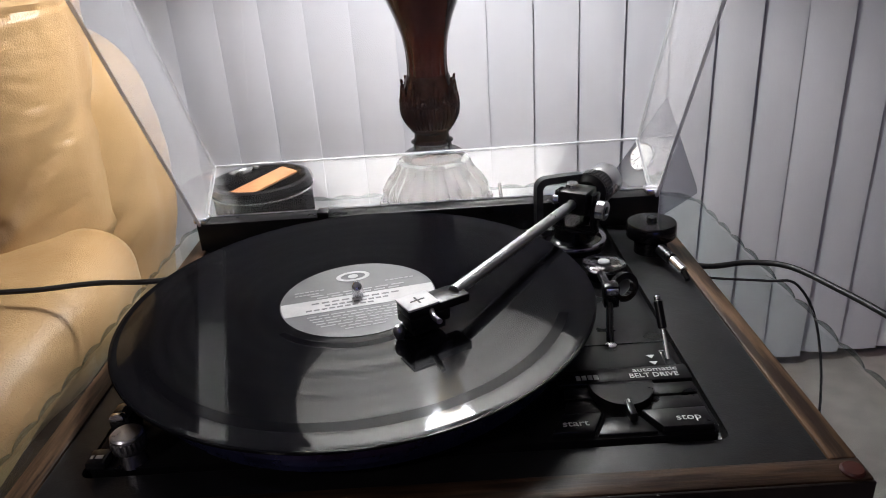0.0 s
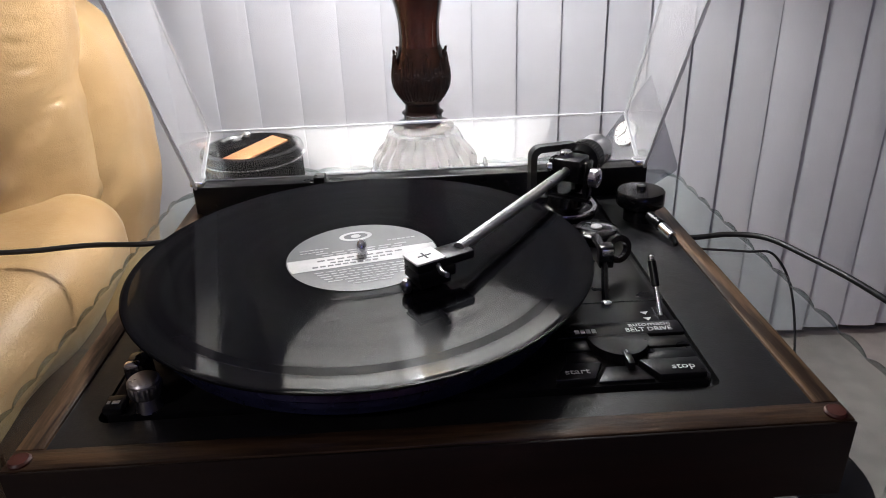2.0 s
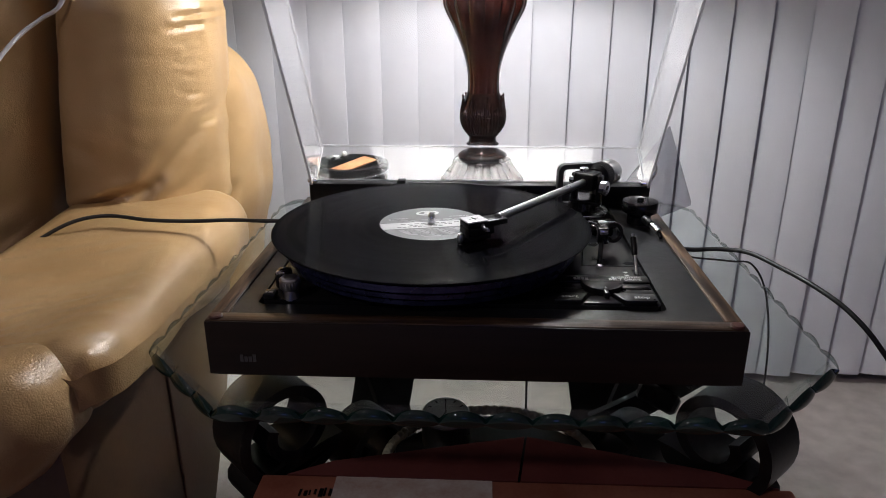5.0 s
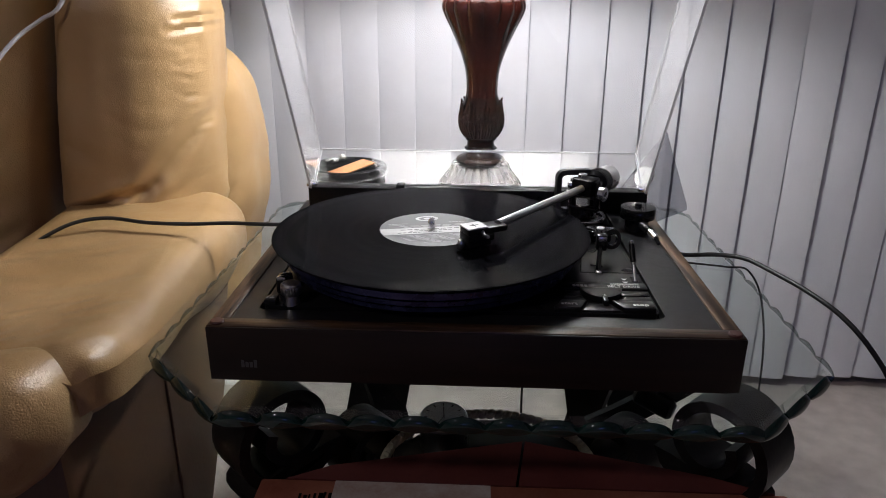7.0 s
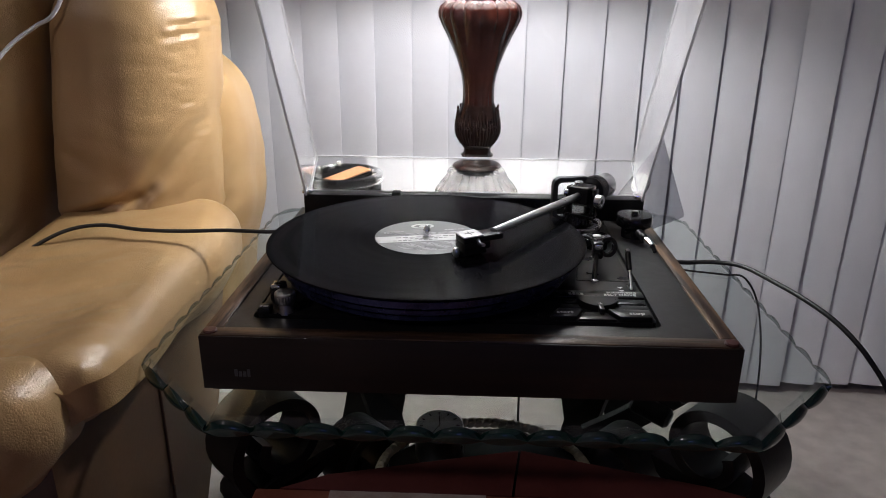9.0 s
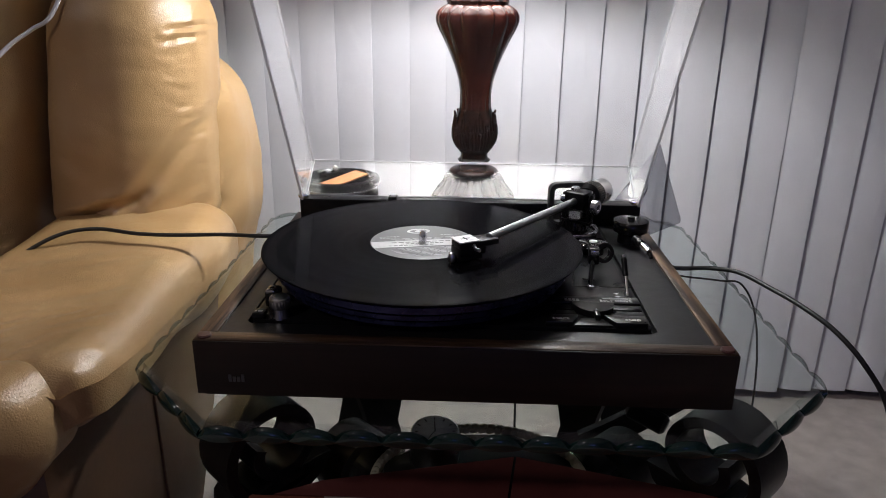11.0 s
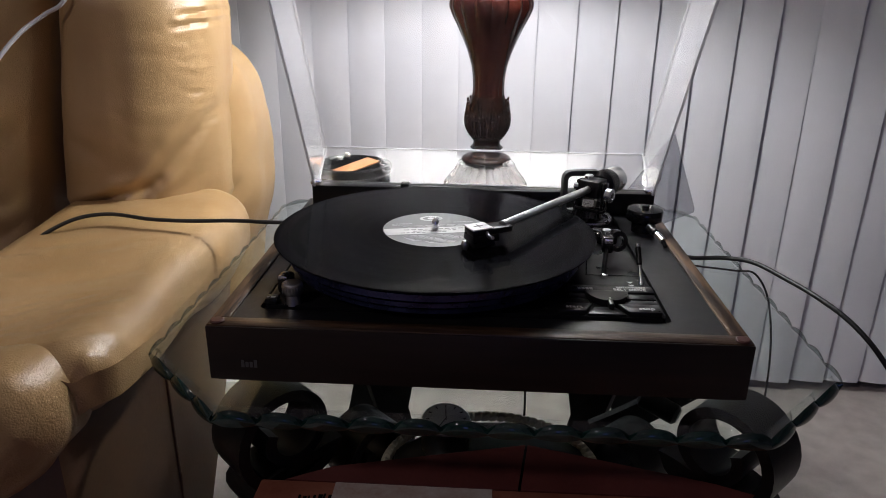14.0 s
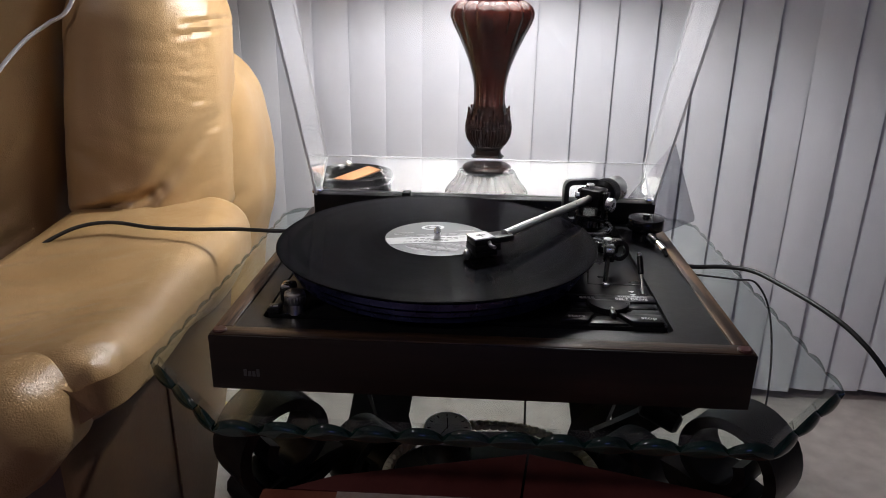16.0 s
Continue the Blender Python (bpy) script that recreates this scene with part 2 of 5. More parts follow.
WHITE_CABLE = mat("white_cable", (0.72, 0.72, 0.74), (0.64, 0.64, 0.66), 0.4, scale=50, fine=400)
CARDBOARD = mat("red_brown_cardboard", (0.26, 0.075, 0.045), (0.40, 0.15, 0.095), 0.7, scale=20, fine=260, bump=0.3)
CARD_DARK = mat("dark_red_card", (0.085, 0.018, 0.015), (0.13, 0.03, 0.024), 0.5, scale=18, fine=240, bump=0.2)
PAPER = mat("worn_paper_label", (0.62, 0.56, 0.52), (0.44, 0.30, 0.24), 0.8, scale=40, fine=300)


def shade_mat():
    """Pale fabric that lets a part of the bulb's light through."""
    m, nt, p = nodes_of("lamp_shade_fabric")
    tc = nt.nodes.new("ShaderNodeTexCoord")
    n = nt.nodes.new("ShaderNodeTexNoise")
    n.inputs["Scale"].default_value, n.inputs["Detail"].default_value = 90, 5
    nt.links.new(tc.outputs["Object"], n.inputs["Vector"])
    ramp = nt.nodes.new("ShaderNodeValToRGB")
    ramp.color_ramp.elements[0].color, ramp.color_ramp.elements[1].color = (0.80, 0.78, 0.74, 1), (0.86, 0.84, 0.80, 1)
    nt.links.new(n.outputs["Fac"], ramp.inputs[0])
    nt.links.new(ramp.outputs[0], p.inputs["Base Color"])
    p.inputs["Roughness"].default_value = 0.9
    tr = nt.nodes.new("ShaderNodeBsdfTranslucent")
    nt.links.new(ramp.outputs[0], tr.inputs[0])
    mx = nt.nodes.new("ShaderNodeMixShader")
    mx.inputs[0].default_value = 0.24
    nt.links.new(p.outputs[0], mx.inputs[1])
    nt.links.new(tr.outputs[0], mx.inputs[2])
    nt.links.new(mx.outputs[0], nt.nodes["Material Output"].inputs[0])
    return m


SHADE = shade_mat()
SCREEN = emit_mat("blue_screen", (0.18, 0.25, 1.0), 2.0)

# ---- mesh helpers ----


def part(name, bm, material, parent=None, label="", smooth=True, second=None):
    me = bpy.data.meshes.new(name)
    bmesh.ops.recalc_face_normals(bm, faces=bm.faces)
    bm.to_mesh(me)
    bm.free()
    me.materials.append(material)
    if second:
        me.materials.append(second)
    if smooth:
        for p in me.polygons:
            p.use_smooth = len(p.vertices) < 12
        me.set_sharp_from_angle(angle=radians(38))
    ob = new(name, me)
    ob.parent = parent
    if label:
        ob["label"] = label
    return ob


def thing(name, label, category, loc=(0, 0, 0), group=""):
    ob = new(name)
    ob.empty_display_size = 0.02
    return tagged(ob, label, category, group)


def box(x0, x1, y0, y1, z0, z1, bevel=0.0, seg=2):
    bm = bmesh.new()
    bmesh.ops.create_cube(bm, size=1, matrix=Matrix.Translation(((x0 + x1) / 2, (y0 + y1) / 2, (z0 + z1) / 2)) @ Matrix.Diagonal((x1 - x0, y1 - y0, z1 - z0, 1)))
    if bevel:
        bmesh.ops.bevel(bm, geom=bm.edges[:], offset=bevel, segments=seg, affect="EDGES", profile=0.5)
    return bm


def merge(*bms):
    out = bmesh.new()
    for b in bms:
        me = bpy.data.meshes.new("tmp")
        b.to_mesh(me)
        b.free()
        out.from_mesh(me)
        bpy.data.meshes.remove(me)
    return out


def moved(bm, m):
    bmesh.ops.transform(bm, matrix=m, verts=bm.verts[:])
    return bm


def lathe(profile, centre=(0, 0, 0), seg=64, wobble=None, caps=True):
    """A turned form: profile of (radius, z); wobble(radius, z, angle) gives the radius."""
    bm = bmesh.new()
    rings = []
    for r, z in profile:
        ring = []
        if r < 1e-6:
            ring = [bm.verts.new((centre[0], centre[1], centre[2] + z))] * seg
        else:
            for i in range(seg):
                a = 2 * math.pi * i / seg
                q = wobble(r, z, a) if wobble else r
                ring.append(bm.verts.new((centre[0] + q * math.cos(a), centre[1] + q * math.sin(a), centre[2] + z)))
        rings.append(ring)
    for a, b in zip(rings, rings[1:]):
        for i in range(seg):
            j = (i + 1) % seg
            quad = []
            for v in (a[i], a[j], b[j], b[i]):
                if v not in quad:
                    quad.append(v)
            if len(quad) > 2:
                bm.faces.new(quad)
    for ring in (rings[0], rings[-1]) if caps else ():
        if ring[0] is not ring[1]:
            try:
                bm.faces.new(ring)
            except ValueError:
                pass
    return bm


def smooth_path(pts, n=10):
    """Points along a smooth line through pts."""
    pts = [Vector(p) for p in pts]
    ext = [pts[0] * 2 - pts[1]] + pts + [pts[-1] * 2 - pts[-2]]
    out = []
    for k in range(1, len(ext) - 2):
        p0, p1, p2, p3 = ext[k - 1:k + 3]
        for i in range(n):
            t = i / n
            out.append(0.5 * ((2 * p1) + (p2 - p0) * t + (2 * p0 - 5 * p1 + 4 * p2 - p3) * t * t + (3 * p1 - p0 - 3 * p2 + p3) * t ** 3))
    out.append(pts[-1])
    return out


def sweep(pts, section, up=Vector((0, 0, 1)), scale=None):
    """Carries a closed cross-section of (u, v) along pts; u is sideways, v is up."""
    bm = bmesh.new()
    rings = []
    for i, p in enumerate(pts):
        d = (pts[min(i + 1, len(pts) - 1)] - pts[max(i - 1, 0)]).normalized()
        side = d.cross(up)
        side = side.normalized() if side.length > 1e-4 else Vector((1, 0, 0))
        v = side.cross(d)
        k = scale(i / (len(pts) - 1)) if scale else 1
        rings.append([bm.verts.new(p + side * (u * k) + v * (w * k)) for u, w in section])
    m = len(section)
    for a, b in zip(rings, rings[1:]):
        for i in range(m):
            bm.faces.new((a[i], a[(i + 1) % m], b[(i + 1) % m], b[i]))
    bm.faces.new(rings[0])
    bm.faces.new(rings[-1])
    return bm


def circle(r, n=12):
    return [(r * math.cos(2 * math.pi * i / n), r * math.sin(2 * math.pi * i / n)) for i in range(n)]


def tube(pts, r, n=12, steps=8, straight=False):
    p = [Vector(q) for q in pts] if straight else smooth_path(pts, steps)
    return sweep(p, circle(r, n))


def rod(a, b, r, n=20, bevel=0.0):
    a, b = Vector(a), Vector(b)
    bm = lathe([(0, 0), (r - bevel, 0), (r, bevel), (r, (b - a).length - bevel), (r - bevel, (b - a).length), (0, (b - a).length)] if bevel else [(0, 0), (r, 0), (r, (b - a).length), (0, (b - a).length)], seg=n)
    return moved(bm, Matrix.Translation(a) @ (b - a).to_track_quat("Z", "Y").to_matrix().to_4x4())


def prism(poly, z0, z1, bevel=0.0):
    bm = bmesh.new()
    lo = [bm.verts.new((x, y, z0)) for x, y in poly]
    hi = [bm.verts.new((x, y, z1)) for x, y in poly]
    bm.faces.new(lo)
    bm.faces.new(hi)
    for i in range(len(poly)):
        j = (i + 1) % len(poly)
        bm.faces.new((lo[i], lo[j], hi[j], hi[i]))
    if bevel:
        bmesh.ops.bevel(bm, geom=bm.edges[:], offset=bevel, segments=2, affect="EDGES", profile=0.5)
    return bm


def frame_ring(outer, inner, z0, z1):
    """A flat closed frame between two outlines of equal point count."""
    bm = bmesh.new()
    loops = [[bm.verts.new((x, y, z)) for x, y in o] for o, z in ((outer, z0), (inner, z0), (inner, z1), (outer, z1))]
    n = len(outer)
    for a, b in ((0, 1), (1, 2), (2, 3), (3, 0)):
        for i in range(n):
            j = (i + 1) % n
            bm.faces.new((loops[a][i], loops[a][j], loops[b][j], loops[b][i]))
    return bm


def round_rect(x0, x1, y0, y1, r, n=6):
    out = []
    for cx, cy, a0 in ((x1 - r, y1 - r, 0), (x0 + r, y1 - r, 90), (x0 + r, y0 + r, 180), (x1 - r, y0 + r, 270)):
        for i in range(n + 1):
            a = radians(a0 + 90 * i / n)
            out.append((cx + r * math.cos(a), cy + r * math.sin(a)))
    return out


def writing(name, text, size, m, material, parent, depth=0.0001, align="LEFT", stretch=1.0, shear=0.0):
    cu = bpy.data.curves.new(name, "FONT")
    cu.body, cu.size, cu.extrude, cu.align_x, cu.shear, cu.resolution_u = text, size, depth, align, shear, 2
    tmp = bpy.data.objects.new(name, cu)
    scene.collection.objects.link(tmp)
    dg = bpy.context.evaluated_depsgraph_get()
    me = bpy.data.meshes.new_from_object(tmp.evaluated_get(dg))
    bpy.data.objects.remove(tmp)
    me.transform(m @ Matrix.Diagonal((stretch, 1, 1, 1)))
    me.materials.clear()
    me.materials.append(material)
    ob = new(name, me)
    ob.parent = parent
    return ob

LABEL = mat("record_label_grey", (0.075, 0.075, 0.078), (0.105, 0.105, 0.108), 0.42, scale=60, fine=500)
SILVER_PRINT = mat("silver_print", (0.38, 0.38, 0.38), (0.50, 0.50, 0.50), 0.38, scale=60, fine=600)
DIM_PRINT = mat("dim_silver_print", (0.26, 0.26, 0.26), (0.34, 0.34, 0.34), 0.45, scale=60, fine=600)
CAP_RED = mat("red_brown_cap", (0.040, 0.009, 0.007), (0.062, 0.015, 0.010), 0.4, scale=60, fine=400)
STICK = mat("orange_brown_card", (0.48, 0.20, 0.085), (0.58, 0.27, 0.12), 0.6, scale=40, fine=300, bump=0.1)
CRYSTAL = glass_mat("crystal", (0.97, 0.97, 0.98), 0.0, 1.5)
CLOCK_FACE = mat("clock_face_white", (0.80, 0.79, 0.75), (0.74, 0.73, 0.69), 0.4, scale=60, fine=400)
ROPE = mat("pale_rope_frame", (0.42, 0.38, 0.28), (0.58, 0.53, 0.42), 0.6, scale=60, fine=300, bump=0.3)
BULB = emit_mat("bulb_glass", (1.0, 0.95, 0.88), 60.0)
LAMP_GLOW = emit_mat("ceiling_lamp_glass", (1.0, 0.92, 0.82), 5.0)
BRASS = mat("brass", (0.55, 0.38, 0.12), (0.45, 0.30, 0.09), 0.3, 1.0, scale=60, fine=400)
# walnut of the front face, its colour darkened to stand for shade
WALNUT_SHADED = mat("shaded_walnut_veneer", (0.006, 0.0038, 0.003), (0.017, 0.0095, 0.0065), 0.5, scale=22, fine=120, bump=0.1, stretch=(0.12, 1.6, 1.6), spec=0.3)
YELLOW = mat("pale_yellow_plastic", (0.55, 0.45, 0.16), (0.48, 0.38, 0.12), 0.5, scale=60, fine=400)
CRYSTAL_FACE = clear_sheet("crystal_faces", (0.66, 0.66, 0.69), 0.02, 0.95)

# ---- the room ----
RX0, RX1, RY0, RY1, RZ = -3.4, 3.2, -4.6, 1.16, 2.42


def structure(name, bm, material, label, category):
    return tagged(part(name, bm, material, smooth=False), label, category, kind="structure")


structure("floor", box(RX0 - 0.1, RX1 + 0.1, RY0 - 0.1, RY1 + 0.1, -0.12, 0.0), CARPET, "beige short-pile carpet covering the floor", "floor")
structure("ceiling", box(RX0 - 0.1, RX1 + 0.1, RY0 - 0.1, RY1 + 0.1, RZ, RZ + 0.1), CEIL_PAINT, "plain white painted ceiling", "ceiling")
structure("wall_west", box(RX0 - 0.1, RX0, RY0, RY1, 0, RZ), WALL_PAINT, "plain off-white painted side wall", "wall")
structure("wall_east", box(RX1, RX1 + 0.1, RY0, RY1, 0, RZ), WALL_PAINT, "plain off-white painted side wall", "wall")
structure("wall_south", box(RX0 - 0.1, RX1 + 0.1, RY0 - 0.1, RY0, 0, RZ), WALL_PAINT, "plain off-white painted wall behind the viewer", "wall")
structure("wall_north", box(RX0 - 0.1, RX1 + 0.1, RY1, RY1 + 0.1, 0, RZ), WALL_PAINT, "plain wall hidden behind vertical blinds", "wall")

# ---- vertical blind ----
blind = thing("vertical_blind", "white fabric vertical blind hanging to the floor, nearly closed", "blind")
part("headrail", box(-1.35, 1.85, BLIND_Y - 0.02, BLIND_Y + 0.03, 2.08, 2.12, 0.004), WHITE_CABLE, blind, "white metal headrail")


def vane_mesh(width, height, curve):
    bm = bmesh.new()
    n, rows = 8, 14
    front, back = [], []
    for k in range(rows + 1):
        z = height * k / rows
        fr, bk = [], []
        for i in range(n + 1):
            u = -1 + 2 * i / n
            y = curve * (1 - u * u) + 0.0006 * math.sin(2.2 * k + 0.5) * u
            fr.append(bm.verts.new((u * width / 2, -y, z)))
            bk.append(bm.verts.new((u * width / 2, -y + 0.0009, z)))
        front.append(fr)
        back.append(bk)
    for g in (front, back):
        for a, b in zip(g, g[1:]):
            for i in range(n):
                bm.faces.new((a[i], a[i + 1], b[i + 1], b[i]))
    for a, b in ((0, 1), (rows, rows - 1)):
        for i in range(n):
            bm.faces.new((front[a][i], front[a][i + 1], back[a][i + 1], back[a][i]))
    for k in range(rows):
        for i in (0, n):
            bm.faces.new((front[k][i], front[k + 1][i], back[k + 1][i], back[k][i]))
    return bm


rng = random.Random(4)
first = None
# right-hand edges of the vanes: an even row, with a wider step behind the lamp
EDGES = [-0.126 - 0.0748 * k for k in range(15, -1, -1)] + [-0.050, 0.027] + [0.105 + 0.0785 * k for k in range(22)]
for x in EDGES:
    if first is None:
        first = part("vane", vane_mesh(0.089, 2.06, 0.0045), BLIND, blind)
        ob = first
    else:
        ob = new("vane", first.data)
        ob.parent = blind
    turn = -8 + rng.uniform(-1.5, 1.5) if x > -0.05 else -9 + rng.uniform(-1.5, 1.5)
    ob.matrix_basis = pose(x - 0.0442, BLIND_Y + rng.uniform(-0.002, 0.002), 0.028 + rng.uniform(-0.006, 0.006), rng.uniform(-0.15, 0.15), rng.uniform(-0.06, 0.06), turn)

# ---- glass table ----
table = thing("side_table", "glass-topped side table with black scrolled legs", "table")


def octagon(x0, x1, y0, y1, c):
    return [(x0 + c, y0), (x1 - c, y0), (x1, y0 + c), (x1, y1 - c), (x1 - c, y1), (x0 + c, y1), (x0, y1 - c), (x0, y0 + c)]


TOP = octagon(-0.306, 0.330, -0.012, 0.660, 0.094)


def scallops(poly, pitch):
    """Places round the edge: point, inward direction and height of the scallop's arc there."""
    pts = []
    for i in range(len(poly)):
        a, b = Vector(poly[i]), Vector(poly[(i + 1) % len(poly)])
        d = b - a
        n = max(2, round(d.length / pitch))
        inward = Vector((-d.y, d.x)).normalized()
        for k in range(n):
            for s in range(10):
                pts.append((a + d * ((k + s / 10) / n), inward, math.sin(math.pi * s / 10) ** 0.7))
    return pts


def edge_ring(poly, z0, z1, pitch):
    """The chipped rim: green outer faces whose tops are arcs, and slanting chips up to the flat top."""
    pts = scallops(poly, pitch)
    bm = bmesh.new()
    h = z1 - z0
    n_rows = 8
    rows, dark = [[] for _ in range(n_rows + 1)], []
    for p, w, arc in pts:
        dark.append(w.y > 0.3)
        slim = 1.0 if w.y > 0.3 else 0.5
        base, top = z1 - h * slim, h * slim * (0.30 + 0.70 * arc)
        for k in range(n_rows):
            a = radians(-35 + 105 * k / (n_rows - 1))
            q = p + w * ((0.0008 + 0.0065 * (1 - math.cos(a)) + 0.0042 * (1 - arc)) * slim)
            rows[k].append(bm.verts.new((q.x, q.y, base + top * (math.sin(a) + 0.574) / 1.514)))
        q = p + w * 0.0118
        rows[n_rows].append(bm.verts.new((q.x, q.y, z1)))
    n = len(pts)
    for k in range(n_rows):
        for i in range(n):
            j = (i + 1) % n
            bm.faces.new((rows[k][i], rows[k][j], rows[k + 1][j], rows[k + 1][i])).material_index = (1 if dark[i] else 3) if k == n_rows - 1 else (0 if dark[i] else 2)
    return bm


def inset_poly(poly, d):
    cx = sum(p[0] for p in poly) / len(poly)
    cy = sum(p[1] for p in poly) / len(poly)
    out = []
    for i, p in enumerate(poly):
        a, b, c = Vector(poly[i - 1]), Vector(p), Vector(poly[(i + 1) % len(poly)])
        n1 = Vector((-(b - a).y, (b - a).x)).normalized()
        n2 = Vector((-(c - b).y, (c - b).x)).normalized()
        m = (n1 + n2).normalized()
        out.append(tuple(b + m * (d / m.dot(n1))))
    return out


part("glass_top", prism(inset_poly(TOP, 0.0113), GLASS - 0.0135, GLASS), GLASS_TOP, table, "clear glass top pane", smooth=False)
part("scalloped_edge", edge_ring(TOP, GLASS - 0.0140, GLASS + 0.0002, 0.0385), GLASS_EDGE, table, "dark green chipped scalloped glass edge", second=GLASS_CHIP)
bpy.data.objects["scalloped_edge"].data.materials.append(GLASS_SIDE)
bpy.data.objects["scalloped_edge"].data.materials.append(GLASS_TOP)

# ---- armchair ----
chair = thing("armchair", "tan leather reclining armchair with puffy cushions beside the table", "armchair")


def puff(x0, x1, y0, y1, z0, z1, r, fn=None, cuts=26, lines=(), axis=(0, 0, 1), across=1, lumps=1.0):
    """A cushion: a box with large round edges, shaped by fn, then drawn in along its folds, which lie in the plane across that axis (0, 1, 2: x, y, z)."""
    bm = bmesh.new()
    bmesh.ops.create_cube(bm, size=2)
    bmesh.ops.subdivide_edges(bm, edges=bm.edges[:], cuts=cuts, use_grid_fill=True)
    hx, hy, hz = (x1 - x0) / 2, (y1 - y0) / 2, (z1 - z0) / 2
    c = Vector(((x0 + x1) / 2, (y0 + y1) / 2, (z0 + z1) / 2))
    for v in bm.verts:
        p = Vector((v.co.x * hx, v.co.y * hy, v.co.z * hz))
        core = Vector((max(-hx + r, min(hx - r, p.x)), max(-hy + r, min(hy - r, p.y)), max(-hz + r, min(hz - r, p.z))))
        d = p - core
        p = core + d.normalized() * r if d.length > 1e-6 else p
        v.co = c + p
        if fn:
            v.co = fn(v.co.copy())
    if len(lines):
        at = np.array([v.co for v in bm.verts])
        depth = np.zeros(len(at))
        keep = np.array([float(k != across) for k in range(3)])
        at = at * keep
        for a, b, deep, wide in lines:
            a, b = np.array(a) * keep, np.array(b) * keep
            d = b - a
            u = np.clip((at - a) @ d / (d @ d + 1e-9), 0, 1)
            k = np.linalg.norm(at - (a + u[:, None] * d), axis=1) / wide
            depth += 0.3 * deep * (np.exp(-k * k) - 0.35 * np.exp(-(k - 1.8) ** 2)) * np.sin(math.pi * (0.08 + 0.84 * u))
        for v, w in zip(bm.verts, depth):
            p = v.co
            n = noise.noise(p * 7.0) * 0.007 + noise.noise(p * 17.0) * 0.0024 + abs(noise.noise(Vector((p.x * 12, p.y * 12, p.z * 34)))) * 0.0016
            v.co = p + Vector(axis) * (n * lumps - w)
    return bm


def scroll_leg(angle, y0, y1, c=(0.200, 0.478), size=1.22, tail_on=True):
    """A flat band rolled into a scroll: thickness in the band's normal, width along y."""
    turn = pose(0.027, 0.322, 0, 0, 0, angle)
    line = []
    for k in range(46):                            # from the curl's heart, out over the top, to the outer belly
        u = k / 45
        a = radians(-200 + 530 * u)
        r = (0.016 + 0.034 * u) * size
        line.append(Vector((c[0] - r * math.cos(a) * 1.0, 0, c[1] + r * math.sin(a))))
    tail = smooth_path([line[-1], (0.240, 0, 0.425), (0.190, 0, 0.350), (0.125, 0, 0.27), (0.09, 0, 0.18), (0.13, 0, 0.09), (0.21, 0, 0.035), (0.27, 0, 0.012)], 8)
    line = line + tail[1:] if tail_on else line
    bm = bmesh.new()
    t = 0.0055
    rings = []
    for i, p in enumerate(line):
        d = (line[min(i + 1, len(line) - 1)] - line[max(i - 1, 0)]).normalized()
        nrm = Vector((-d.z, 0, d.x)) * t
        quad = []
        for q, y in ((p - nrm, y0), (p + nrm, y0), (p + nrm, y1), (p - nrm, y1)):
            quad.append(bm.verts.new(turn @ Vector((q.x + 0.114, y, max(q.z, 0.001)))))
        rings.append(quad)
    for a, b in zip(rings, rings[1:]):
        for i in range(4):
            bm.faces.new((a[i], a[(i + 1) % 4], b[(i + 1) % 4], b[i]))
    bm.faces.new(rings[0])
    bm.faces.new(rings[-1])
    return bm


for angle in (-46, 46, 134, 226):
    part("leg", scroll_leg(angle, -0.027, 0.027), IRON, table, "black scrolled leg")
    part("inner_scroll", scroll_leg(angle, -0.024, 0.024, (0.088, 0.400), 0.95, False), IRON, table)
part("hub", lathe([(0, 0.10), (0.05, 0.105), (0.055, 0.12), (0.035, 0.15), (0.035, 0.26), (0.05, 0.275), (0, 0.28)], (0.027, 0.322, 0), 40), IRON, table)
for angle in (-46, 46, 134, 226):
    m = pose(0.027, 0.322, 0, 0, 0, angle)
    part("brace", moved(sweep(smooth_path([(0.03, 0, 0.15), (0.10, 0, 0.165), (0.16, 0, 0.18), (0.215, 0, 0.20)], 6), [(-0.02, -0.006), (0.02, -0.006), (0.02, 0.006), (-0.02, 0.006)]), m), IRON, table)
    part("rosette", moved(rod((0.205, -0.034, 0.512), (0.205, 0.034, 0.512), 0.015, 20, 0.005), m), IRON, table)

for x0, x1, y in ((-0.135, -0.098, 0.500), (-0.196, -0.150, 0.540), (0.152, 0.190, 0.500), (0.222, 0.268, 0.540)):
    bow = 0.010 if x0 > 0 else -0.010
    part("upright_band", sweep(smooth_path([((x0 + x1) / 2, y, GLASS - 0.015), ((x0 + x1) / 2 - bow * 0.3, y, 0.46), ((x0 + x1) / 2 - bow, y, 0.36), ((x0 + x1) / 2 + bow, y, 0.22), ((x0 + x1) / 2 + 4 * bow, y, 0.10)], 6), [((x0 - x1) / 2, -0.005), ((x1 - x0) / 2, -0.005), ((x1 - x0) / 2, 0.005), ((x0 - x1) / 2, 0.005)], up=Vector((0, 1, 0))), IRON, table, "black upright band")
part("diagonal_band", sweep(smooth_path([(0.150, 0.262, 0.370), (0.195, 0.262, 0.396), (0.250, 0.262, 0.434), (0.310, 0.262, 0.480)], 6), [(-0.016, -0.005), (0.016, -0.005), (0.016, 0.005), (-0.016, 0.005)], up=Vector((0, 1, 0))), IRON, table, "black slanting band")
part("band_knob", rod((0.200, 0.262, 0.424), (0.240, 0.236, 0.414), 0.0125, 24, 0.004), IRON, table, "black round knob")

# ---- armchair parts ----


